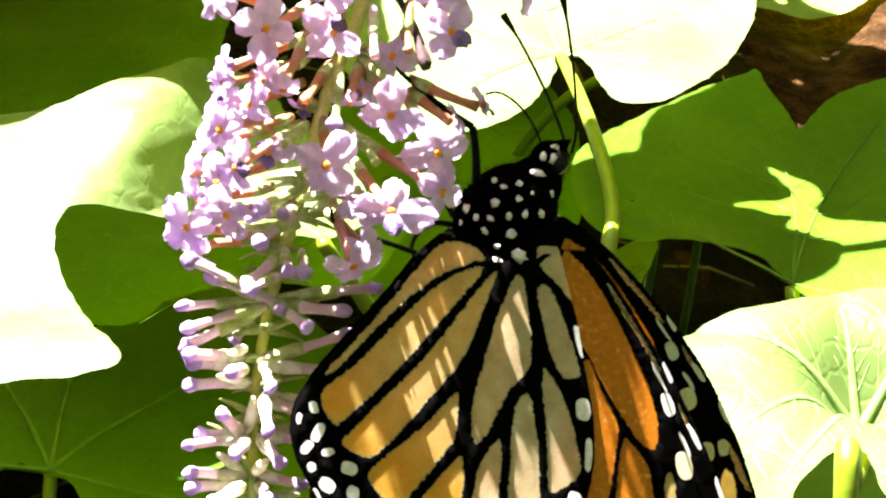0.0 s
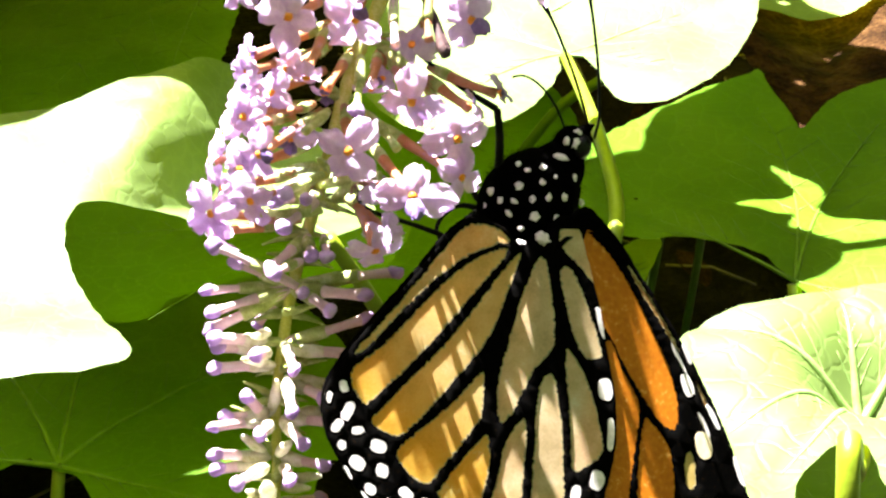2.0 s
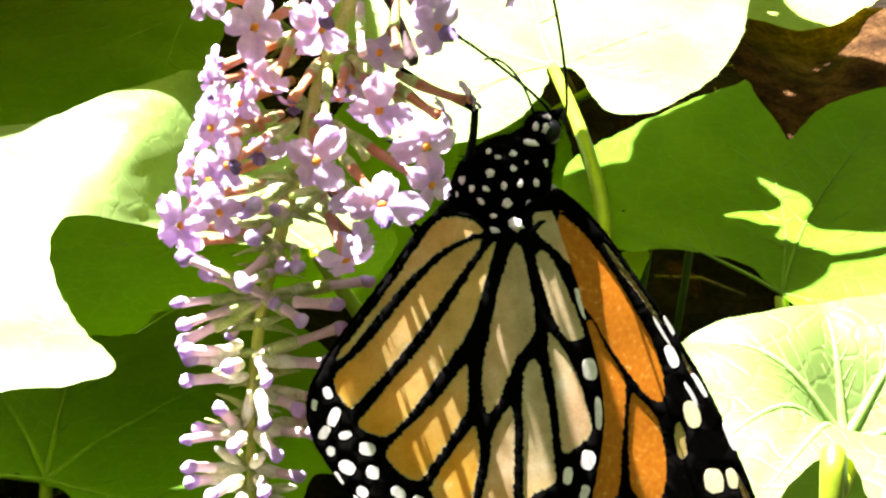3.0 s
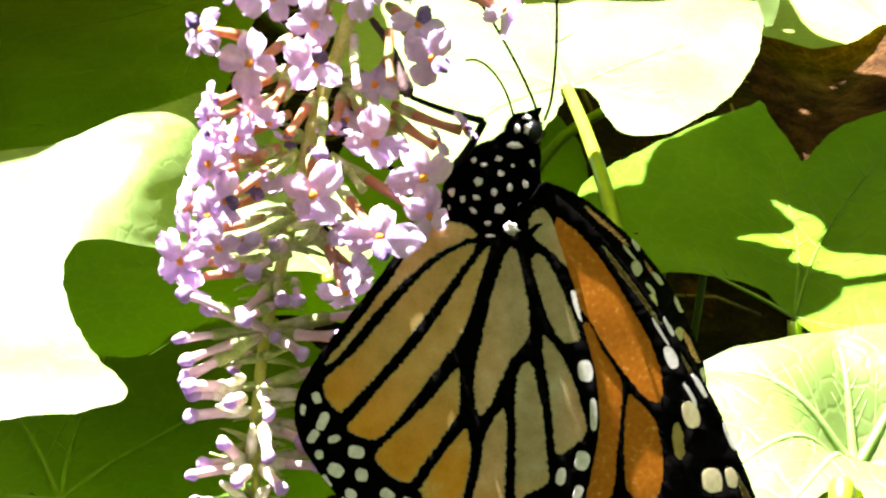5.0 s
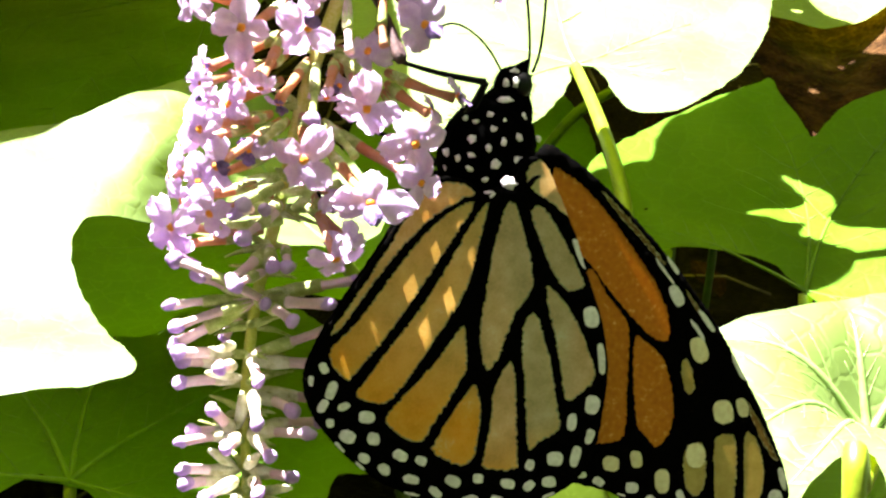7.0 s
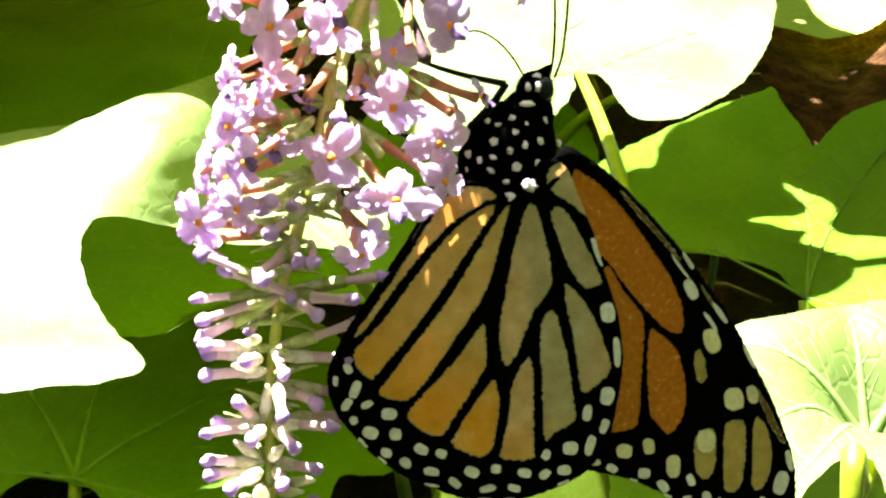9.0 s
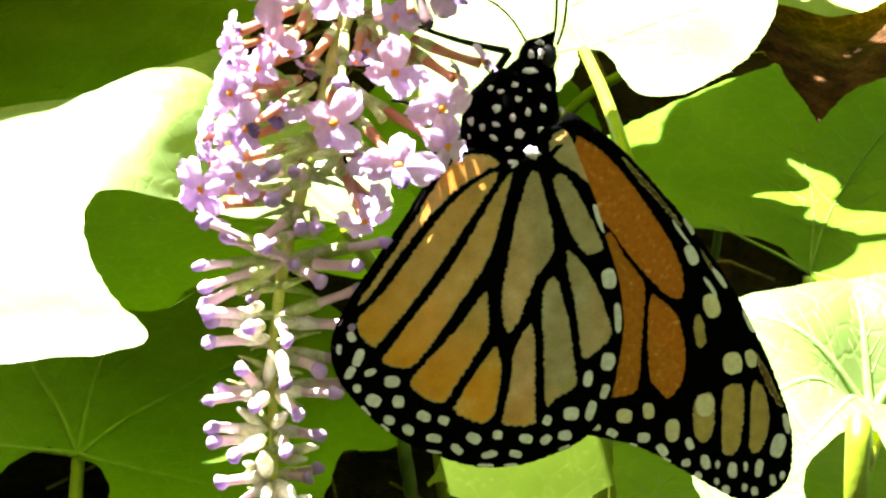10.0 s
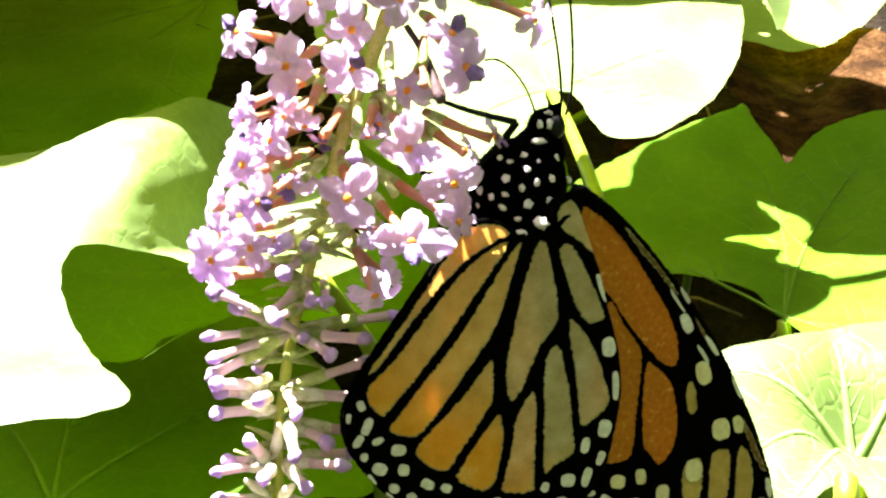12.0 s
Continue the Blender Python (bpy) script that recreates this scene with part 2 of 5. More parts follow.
# ---- building helpers ----
def finish_mesh(name, bm, mat, smooth=True):
    me = bpy.data.meshes.new(name)
    bm.normal_update()
    bm.to_mesh(me)
    bm.free()
    me.materials.append(mat)
    if smooth:
        me.polygons.foreach_set("use_smooth", [True] * len(me.polygons))
    return me


def part(name, bm, mat, parent, label="", smooth=True):
    """Links a bmesh (or a ready mesh) as one mesh object under a thing or a part."""
    me = bm if isinstance(bm, bpy.types.Mesh) else finish_mesh(name, bm, mat, smooth)
    ob = new(name, me)
    ob.parent = parent
    return tagged(ob, label)


def spline(points, n, closed=False):
    """Catmull-Rom through the points, n steps a span."""
    pts = [Vector(p) for p in points]
    out = []
    k = len(pts)
    for i in range(k if closed else k - 1):
        if closed:
            a, b, c, d = (pts[(i + j - 1) % k] for j in range(4))
        else:
            a, b, c, d = pts[max(i - 1, 0)], pts[i], pts[i + 1], pts[min(i + 2, k - 1)]
        for s in range(n):
            t = s / n
            out.append(0.5 * (2 * b + (c - a) * t + (2 * a - 5 * b + 4 * c - d) * t * t + (3 * b - a - 3 * c + d) * t ** 3))
    if not closed:
        out.append(pts[-1])
    return out


def resample(loop, step):
    """A closed loop of 2D points at an even step."""
    out = []
    k = len(loop)
    length = [(loop[(i + 1) % k] - loop[i]).length for i in range(k)]
    total = sum(length)
    n = max(6, int(total / step))
    i, run = 0, 0.0
    for j in range(n):
        want = total * j / n
        while run + length[i] < want:
            run += length[i]
            i += 1
        f = (want - run) / max(length[i], 1e-9)
        out.append(loop[i].lerp(loop[(i + 1) % k], f))
    return out


def tube(bm, path, radii, sides=8, cap=True):
    """A round skin over a path; radii at its points."""
    path = [Vector(p) for p in path]
    rings = []
    side = None
    for i, p in enumerate(path):
        d = (path[min(i + 1, len(path) - 1)] - path[max(i - 1, 0)]).normalized()
        if side is None:
            side = d.orthogonal().normalized()
        else:
            side = (side - d * side.dot(d)).normalized()
        up = d.cross(side)
        r = radii[i] if isinstance(radii, (list, tuple)) else radii
        rings.append([bm.verts.new(p + r * (math.cos(2 * math.pi * j / sides) * side + math.sin(2 * math.pi * j / sides) * up)) for j in range(sides)])
    for a, b in zip(rings, rings[1:]):
        for j in range(sides):
            bm.faces.new((a[j], a[(j + 1) % sides], b[(j + 1) % sides], b[j]))
    if cap:
        bm.faces.new(rings[0][::-1])
        bm.faces.new(rings[-1])
    return bm


def ball(bm, centre, radii, turn=None, seg=16, rings=10, rough=0.0):
    m = Matrix.Translation(centre) @ (turn.to_4x4() if turn else Matrix()) @ Matrix.Diagonal((*radii, 1))
    made = bmesh.ops.create_uvsphere(bm, u_segments=seg, v_segments=rings, radius=1, matrix=m)
    if rough:
        for v in made["verts"]:
            v.co += (v.co - Vector(centre)) * rough * noise.noise(v.co * 900)
    return bm


def inside(px, py, loop):
    """Which of the points lie in the loop."""
    hit = np.zeros(len(px), bool)
    k = len(loop)
    for i in range(k):
        x1, y1 = loop[i]
        x2, y2 = loop[(i + 1) % k]
        if y1 != y2:
            hit ^= ((y1 > py) != (y2 > py)) & (px < (x2 - x1) * (py - y1) / (y2 - y1) + x1)
    return hit


from mathutils.geometry import delaunay_2d_cdt


def triangulate(loops, grid):
    """A net of triangles that keeps to the loops, with a grid of points inside the first."""
    verts, edges = [], []
    for loop in loops:
        n = len(verts)
        verts += [Vector(p) for p in loop]
        edges += [(n + i, n + (i + 1) % len(loop)) for i in range(len(loop))]
    xs, ys = [p[0] for p in loops[0]], [p[1] for p in loops[0]]
    gx, gy = np.meshgrid(np.arange(min(xs), max(xs), grid), np.arange(min(ys), max(ys), grid))
    gx = gx + (np.arange(gx.shape[0]) % 2)[:, None] * grid * 0.5
    gx, gy = gx.ravel(), gy.ravel()
    keep = inside(gx, gy, loops[0])
    verts += [Vector((x, y)) for x, y in zip(gx[keep], gy[keep])]
    v, _, f, *_ = delaunay_2d_cdt(verts, edges, [], 0, 1e-4)
    co = np.array([(p.x, p.y) for p in v])
    tri = np.array([t for t in f if len(t) == 3])
    mid = co[tri].mean(1)
    return co, tri, mid


def sheet(co, tri, place, thick=0.0):
    """A mesh of some of the triangles, raised by place(x, y, offset); a slab if thick."""
    bm = bmesh.new()
    used = {}

    def vert(i, side):
        if (i, side) not in used:
            used[i, side] = bm.verts.new(place(co[i][0], co[i][1], side * thick / 2))
        return used[i, side]

    count = {}
    for t in tri:
        a, b, c = (int(i) for i in t)
        if (co[b][0] - co[a][0]) * (co[c][1] - co[a][1]) - (co[b][1] - co[a][1]) * (co[c][0] - co[a][0]) < 0:
            b, c = c, b
        bm.faces.new([vert(i, 1 if thick else 0) for i in (a, b, c)])
        if thick:
            bm.faces.new([vert(i, -1) for i in (a, c, b)])
            for e in ((a, b), (b, c), (c, a)):
                if (e[1], e[0]) in count:
                    del count[e[1], e[0]]
                else:
                    count[e] = True
    for a, b in count:
        bm.faces.new([vert(a, 1), vert(a, -1), vert(b, -1), vert(b, 1)])
    return bm


# ---- ground ----
def make_ground():
    bm = bmesh.new()
    n = 90
    rows = []
    steps = [0.9 * (abs(i / n) ** 1.0) * (1 if i > 0 else -1) for i in range(-n, n + 1)]
    steps = [-60, -15, -4, -1.5] + steps + [1.5, 4, 15, 60]
    for y in steps:
        row = []
        for x in steps:
            near = 1 if max(abs(x), abs(y)) < 0.95 else 0
            z = near * (0.010 * noise.noise((x * 14, y * 14, 0)) + 0.005 * noise.noise((x * 50, y * 50, 3)) - 0.004)
            row.append(bm.verts.new((x, y + 0.3, z)))
        rows.append(row)
    for a, b in zip(rows, rows[1:]):
        for i in range(len(a) - 1):
            bm.faces.new((a[i], a[i + 1], b[i + 1], b[i]))
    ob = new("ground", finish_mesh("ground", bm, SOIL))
    tagged(ob, "garden soil under the vine leaves, blackened for their shade", "ground", kind="structure")


def make_litter():
    """Dry stalks and crumbs that lie on the soil."""
    rng = random.Random(5)
    bm = bmesh.new()
    for _ in range(420):
        x, y = rng.uniform(-0.2, 0.25), rng.uniform(0.2, 0.75)
        a, l = rng.uniform(0, 6.3), rng.uniform(0.008, 0.035)
        z = 0.004 + rng.uniform(0, 0.008)
        d = Vector((math.cos(a), math.sin(a), rng.uniform(-0.15, 0.3)))
        p = Vector((x, y, z))
        tube(bm, [p, p + d * l * 0.5 + Vector((0, 0, rng.uniform(-0.002, 0.003))), p + d * l], [rng.uniform(0.0003, 0.0007)] * 3, 5)
    ob = new("plant_litter", finish_mesh("plant_litter", bm, LITTER))
    tagged(ob, "dry brown stalks and crumbs lying on the soil", "plant litter", kind="stuff")


def make_sky_screen():
    """Unseen ring of planting, added to keep off the low sky and bounce green light."""
    bm = bmesh.new()
    n, rows = 160, []
    for k in range(52):
        z = k / 30 if k < 34 else (51 - k) / 17
        row = []
        for i in range(n):
            a = 2 * math.pi * i / n
            d = Vector((math.cos(a), math.sin(a), 1.9 * z))
            # lower towards the sun, to let it in
            high = 1.9 - 0.75 * math.exp(-((a - 2.297) / 0.75) ** 2)
            r = 1.05 + 0.10 * noise.noise(d * 5) + 0.07 * noise.noise(d * 14) + 0.04 * noise.noise(d * 31)
            top = max(0, min(k, 34) - 30)
            row.append(bm.verts.new((r * d.x + top * 0.12 * d.x, 0.3 + r * d.y + top * 0.12 * d.y, high * min(z, 1) + 0.08 * noise.noise(d * 9) - (top * 0.02) - 0.05 * (k == 0))))
        rows.append(row)
    for a, b in zip(rows, rows[1:]):
        for i in range(n):
            bm.faces.new((a[i], b[i], b[(i + 1) % n], a[(i + 1) % n]))
    tagged(new("backdrop", finish_mesh("backdrop", bm, HEDGE, False)), "unseen green hedge ring added to keep off the low sky", "hedge", kind="structure")


make_ground()
make_litter()
make_sky_screen()


# ---- vine leaves ----
def make_leaf(where, outline, veins, label, mat=LEAF, name="vine_leaf", cup=0.0, wave=0.0012, petiole=None, droop=0.0, group="vine leaves", holes=(), thick=0.00042, seed=1, fold=None, funnel=None, grid=0.0032, twigs=0.42, stem=0.0013):
    """A lobed leaf in millimetres round the joint of its stalk; veins: the ends of the main veins."""
    loop = resample([p / 1000 for p in spline(outline, 8, True)], 0.0012)
    loop = [p + Vector((noise.noise((p.x * 300, p.y * 300, seed)), noise.noise((p.x * 300, p.y * 300, seed + 9)))) * 0.0005 for p in loop]
    cut = [[Vector((x + r * math.cos(k * 0.7) * (1 + 0.3 * math.sin(k * 2.1 + x)), y + r * math.sin(k * 0.7))) / 1000 for k in range(9)] for x, y, r in holes]
    co, tri, mid = triangulate([loop] + cut, grid)
    keep = inside(mid[:, 0], mid[:, 1], loop)
    for c in cut:
        keep &= ~inside(mid[:, 0], mid[:, 1], c)
    size = max(p.length for p in loop)
    ends = [Vector(v) / 1000 for v in veins]

    def rise(x, y):
        """How far the blade is turned down past a slanting crease, and a quilted relief on that slope."""
        if not fold:
            return 0.0
        x0, lean, wide, depth = fold
        u = max(0.0, min(1.0, (x - x0 - lean * y) / wide))
        k = max(0.0, min(1.0, (y + 0.002) / 0.012))
        return k * depth * u * u * (2 - u) + math.sin(math.pi * u) * 0.0004 * noise.noise((x * 420, y * 170, seed))

    def height(x, y):
        r = math.hypot(x, y)
        h = cup * r * r / size - droop * r ** 3 / size ** 2
        h += wave * noise.noise((x * 38, y * 38, seed)) * 1.6 + wave * 0.3 * noise.noise((x * 110, y * 110, seed))
        best = 1.0
        for e in ends:
            t = max(0.0, min(1.0, (x * e.x + y * e.y) / e.length_squared))
            best = min(best, math.hypot(x - e.x * t, y - e.y * t))
        if funnel:
            h -= funnel[0] * math.exp(-((x - funnel[2]) ** 2 + (y - funnel[3]) ** 2) / funnel[1] ** 2)
        return h - 0.0007 * math.exp(-(best / 0.0022) ** 2)

    def spot(x, y, o=0.0):
        d = rise(x, y)
        # crease pushed along the line of sight so the outline fits the camera's view
        return (x - 0.12 * d, y + 1.7 * d, height(x, y) + o - d)

    leaf = new(name)
    leaf.matrix_world = where
    tagged(leaf, label, "leaf", group)
    part("blade", sheet(co, tri[keep], spot), mat, leaf)
    rng = random.Random(seed)
    for e in ends:
        bm = bmesh.new()
        n = 14
        bend = Vector((-e.y, e.x)) * rng.uniform(-0.06, 0.06)
        way = [e * (i / n) * 0.93 + bend * math.sin(math.pi * i / n) for i in range(n + 1)]
        tube(bm, [spot(p.x, p.y) for p in way], [thick * (1 - 0.85 * i / n) for i in range(n + 1)], 6)
        for s in range(3, n - 1, 2) if twigs else ():
            for hand in (-1, 1):
                turn = Matrix.Rotation(hand * rng.uniform(0.6, 0.85), 2)
                d = turn @ (e.normalized()) * e.length * twigs * (1 - s / n)
                twig = [way[s] + d * q / 5 for q in range(6)]
                good = inside(np.array([p.x for p in twig]), np.array([p.y for p in twig]), loop)
                twig = [p for p, g in zip(twig, good) if g]
                if len(twig) > 2:
                    tube(bm, [spot(p.x, p.y) for p in twig], [min(thick, 0.00042) * 0.4 * (1 - 0.8 * q / len(twig)) for q in range(len(twig))], 5)
        part("vein", bm, {DEAD: DEAD, LEAF_SHADED: VEIN_SHADED}.get(mat, VEIN), leaf)
    if petiole:
        inv = where.inverted()
        path = spline([(0, 0, height(0, 0) - stem * 0.5)] + [inv @ Vector(p) for p in petiole], 6)
        part("petiole", tube(bmesh.new(), path, [stem * (1 + 0.3 * i / len(path)) for i in range(len(path))], 10), PETIOLE, leaf)
    return leaf


make_leaf(pose(-0.0175, 0.2811, 0.1000, 0, 0, 0), [(8, 7), (3, 1), (-4, -2), (-11, -2), (-19, 0), (-27, 7), (-34, 10), (-41, 10), (-44, 7), (-44, -1), (-42, -10), (-37, -22), (-32, -31), (-29, -36), (-28, -40), (-30, -42), (-36, -44), (-43, -45), (-50, -46), (-61, -47), (-75, -25), (-84, 8), (-79, 27), (-71, 38), (-60, 47), (-51, 50), (-43, 57), (-35, 66), (-27, 73), (-16, 67), (-7, 48), (3, 31), (8, 18)],
          [(-24, 60)], "sunlit bright green lobed vine leaf with a deep notch", wave=0.0020, fold=(-0.0475, 0.2, 0.022, 0.0184), grid=0.0016, twigs=0.0, petiole=[(-0.005, 0.30, 0.06), (0.0, 0.33, -0.004)], seed=2)
make_leaf(pose(-0.0602, 0.5428, 0.0450), [(8, -9), (6, -51), (3, -87), (-7, -120), (-29, -138), (-56, -138), (-86, -107), (-110, -51), (-100, 5), (-70, 25), (-40, 28), (-10, 15)],
          [(-8, -110), (-55, -125), (-95, -60), (-75, 5)], "large dark green vine leaf lying in shade", mat=LEAF_SHADED, petiole=[(-0.05, 0.57, 0.02), (-0.04, 0.60, -0.004)], seed=3)
make_leaf(pose(-0.0219, 0.3514, 0.0600, 0, 0, 0), [(17, 4), (17, -2), (11, -17), (4, -23), (-6, -21), (-17, -20), (-29, -26), (-33, -32), (-38, -35), (-44, -34), (-53, -27), (-61, -7), (-63, 12), (-56, 25), (-40, 31), (-22, 31), (-4, 27), (10, 18)],
          [(-36, -36), (-54, 0), (-36, 24), (-10, -20)], "shaded dark green vine leaf below the sunlit one", mat=LEAF_SHADED, petiole=[(-0.01, 0.345, 0.04), (0.0, 0.36, -0.004)], seed=4)
make_leaf(pose(-0.0745, 0.3104, 0.0300), [(0, -2), (-4, 1), (-7, 2), (-12, -4), (-18, -13), (-32, -20), (-51, 2), (-58, 37), (-45, 58), (-29, 72), (-11, 83), (9, 86), (35, 72), (53, 48), (61, 24), (64, 12), (64, 3), (58, 1), (53, 0), (51, -11), (46, -23), (29, -32), (15, -30), (10, -22), (8, -11), (4, -4)],
          [(-48, 8), (-36, 58), (5, 78), (45, 45), (40, -14)], "broad shaded green vine leaf low over the soil", mat=LEAF_SHADED, thick=0.0007, petiole=[(-0.0755, 0.300, 0.012), (-0.076, 0.290, -0.006)], seed=5)
make_leaf(pose(0.03036, 0.39664, 0.0805), [(0.0, -1.0), (3.1, 0.0), (5.1, -6.2), (7.2, -17.4), (10.3, -24.6), (15.4, -26.7), (22.6, -23.6), (31.8, -12.3), (41.0, 5.1), (47.2, 24.6), (51.3, 53.3), (46.2, 84.1), (30.8, 106.7), (4.1, 125.1), (-26.7, 106.7), (-47.2, 84.1), (-55.4, 51.3), (-53.3, 20.5), (-48.2, -7.2), (-40.0, -30.8), (-30.8, -41.0), (-20.5, -41.0), (-12.3, -34.9), (-6.2, -23.6), (-2.1, -12.3), (-2.1, -3.1)],
          [(28.7, -12.3), (41.0, 30.8), (4.1, 114.9), (-45.1, 36.9), (-28.7, -30.8)], "sunlit pale green heart-shaped vine leaf on a long stalk", petiole=[(0.0318, 0.362, 0.086), (0.0333, 0.328, 0.090), (0.034, 0.310, 0.088), (0.032, 0.298, 0.084), (0.029, 0.288, 0.06), (0.028, 0.29, -0.006)], seed=6)
make_leaf(pose(0.0651, 0.2953, 0.0820), [(0, -1), (-2, 3), (-5, 8), (-11, 12), (-18, 14), (-27, 13), (-34, 17), (-37, 31), (-36, 45), (-32, 53), (-25, 61), (-15, 70), (-5, 79), (4, 86), (7, 88), (8, 80), (10, 69), (11, 59), (15, 65), (20, 73), (27, 80), (38, 85), (47, 71), (44, 40), (33, 13), (21, -3), (12, -11), (4, -7), (1, -4)],
          [(-32, 30), (4, 78), (34, 72), (18, -2)], "angular green vine leaf, mostly shaded, with flecks of sun", mat=LEAF_SHADED, holes=((-25.7, 30.3, 0.45),), petiole=[(0.067, 0.285, 0.05), (0.07, 0.28, -0.006)], seed=7)
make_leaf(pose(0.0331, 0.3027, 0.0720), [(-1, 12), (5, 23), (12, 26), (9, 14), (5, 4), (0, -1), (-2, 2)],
          [(8, 22)], "small folded pale vine leaf", mat=LEAF_PALE, petiole=[(0.033, 0.305, 0.04), (0.035, 0.31, -0.006)], seed=8)
make_leaf(pose(0.0609, 0.2261, 0.1120), [(-5.3, -22), (-9.3, -23), (-12.3, -26), (-15.3, -31), (-17.3, -40), (-22.3, -46), (-27.3, -43), (-29.3, -38), (-30.3, -30), (-30.3, -20), (-30.3, -8), (-26.3, 3), (-18.3, 11), (-11.3, 13), (-3.3, 16), (4.7, 19), (15.7, 22), (22.7, 11), (19.7, -10), (10.7, -29), (2.7, -37), (-3.3, -33), (-4.3, -25)],
          [(-1, 15), (-24, 8), (-24, -20), (-18, -30), (17, 15), (20, -6)], "sunlit vine leaf with pale radiating veins", mat=LEAF_VEINED, thick=0.0009, funnel=(0.0128, 0.0088, 0.001, -0.002), grid=0.0016, twigs=0.36, petiole=[(0.0580, 0.2120, 0.1050), (0.0540, 0.2000, 0.1100), (0.0510, 0.1900, 0.1120), (0.060, 0.175, -0.006)], seed=9)
make_leaf(pose(0.0676, 0.2317, 0.0700), [(-12, 17), (-8, 25), (-3, 29), (4, 30), (13, 26), (15, 14), (7, 0), (-6, -5), (-14, 3)],
          [(-8, 22), (4, 28), (12, 20)], "small dark green vine leaf in shade", mat=LEAF_SHADED, petiole=[(0.068, 0.22, 0.03), (0.07, 0.21, -0.006)], seed=10)
make_leaf(pose(0.0334, 0.2425, 0.0600), [(-3, 39), (7, 43), (14, 34), (12, 16), (7, 1), (-2, -1), (-5, 12)],
          [(5, 38), (10, 28)], "shaded green vine leaf under the butterfly", mat=LEAF_SHADED, petiole=[(0.032, 0.235, 0.03), (0.03, 0.23, -0.006)], seed=11)
make_leaf(pose(0.0131, 0.2670, 0.0500, 54, 0, 0), [(11.5, 13), (15, 12.5), (15.8, 8), (17, 5), (14, 3), (10, 0.8), (6, -0.4), (3, -0.7), (0.5, 1), (-1.5, 2), (-2.4, 3.8), (-1, 5.5), (-0.5, 7), (0.5, 8.5), (5, 10.8)],
          [], "small lime-green folded vine leaf below the butterfly", mat=LEAF_LIME, thick=0.00016, wave=0.0012, twigs=0, stem=0.0005, grid=0.0012, petiole=[(0.013, 0.262, 0.02), (0.012, 0.26, -0.006)], seed=12)
make_leaf(pose(0.0131, 0.2720, 0.0500, 54, 0, 0), [(-13.5, 9), (-8, 9.5), (2, 8.5), (4, 4), (2, -3), (-6, -3), (-13, -0.8), (-13.4, 1), (-15, 1.2), (-16.5, 0.5), (-17, 1.2), (-15, 3), (-14.8, 5), (-15.2, 5.2), (-14, 7.5)],
          [], "small torn green vine leaf with a ragged edge", mat=LEAF_LIME, thick=0.00016, wave=0.0008, twigs=0, stem=0.0005, grid=0.0012, petiole=[(0.014, 0.270, 0.02), (0.014, 0.268, -0.006)], seed=32)
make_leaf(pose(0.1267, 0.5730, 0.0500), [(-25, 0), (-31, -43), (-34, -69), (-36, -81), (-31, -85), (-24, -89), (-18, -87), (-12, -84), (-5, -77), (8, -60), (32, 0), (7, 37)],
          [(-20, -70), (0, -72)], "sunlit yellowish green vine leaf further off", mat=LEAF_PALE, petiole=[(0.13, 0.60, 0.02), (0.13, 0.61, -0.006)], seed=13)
make_leaf(pose(0.0934, 0.4260, 0.0450), [(-6, 92), (6, 94), (18, 90), (34, 84), (44, 60), (24, 16), (10, 11), (-1, -3), (-7, 2), (-7, 29), (-9, 51)],
          [(18, 56), (0, 66)], "curled brown dead leaf lying on the soil", mat=DEAD, name="dead_leaf", wave=0.004, group="dead leaves", seed=14)

make_leaf(pose(0.0120, 0.4700, 0.0300, 0, 0, 0), [(0, 3), (-12, 22), (-26, 24), (-36, 2), (-38, -40), (-32, -82), (-18, -106), (0, -108), (16, -92), (26, -56), (28, -14), (22, 16), (10, 20)],
          [(-26, -60), (2, -98), (22, -40), (-22, 12)], "green vine leaf low behind the flower", mat=LEAF_SHADED, petiole=[(0.012, 0.485, 0.018), (0.013, 0.492, -0.006)], seed=31)


def make_vine_runner(points, radius=0.0013):
    """A bare runner of the vine between the leaves."""
    path = spline(points, 6)
    ob = new("vine_runner", finish_mesh("vine_runner", tube(bmesh.new(), path, [radius * (1 + 0.15 * noise.noise((i * 0.5, radius * 900, 0))) for i in range(len(path))], 10), RUNNER))
    tagged(ob, "green bare runner of the vine rising from the soil", "vine", "vine runners")


make_vine_runner([(0.005, 0.45, -0.006), (0.0291, 0.4407, 0.040), (0.0432, 0.4359, 0.055), (0.060, 0.432, 0.066), (0.075, 0.425, 0.07)], 0.0014)
make_vine_runner([(0.052, 0.405, -0.006), (0.0510, 0.385, 0.020), (0.0500, 0.365, 0.050), (0.049, 0.352, 0.079)], 0.0010)
make_vine_runner([(0.062, 0.400, -0.006), (0.0605, 0.380, 0.025), (0.0585, 0.360, 0.055), (0.057, 0.348, 0.079)], 0.0009)
make_vine_runner([(-0.0070, 0.3100, 0.012), (-0.0080, 0.3100, 0.024), (-0.0090, 0.3080, 0.036), (-0.0100, 0.3280, 0.050)], 0.0014)
make_vine_runner([(-0.020, 0.36, -0.006), (-0.012, 0.345, 0.02), (-0.004, 0.33, 0.045), (0.002, 0.31, 0.05)], 0.0012)
make_vine_runner([(0.010, 0.35, -0.006), (0.006, 0.335, 0.02), (0.004, 0.31, 0.035), (0.008, 0.28, 0.045)], 0.0012)
make_leaf(pose(0.0690, 0.4080, 0.0120, 20, 10, 30), [(0, 0), (-3, 3), (-4, 8), (-1, 13), (3, 10), (4, 4)], [(0, 12)], "small curled orange-brown dead leaf on the soil", mat=DEAD, name="dead_leaf", wave=0.002, group="dead leaves", seed=22)
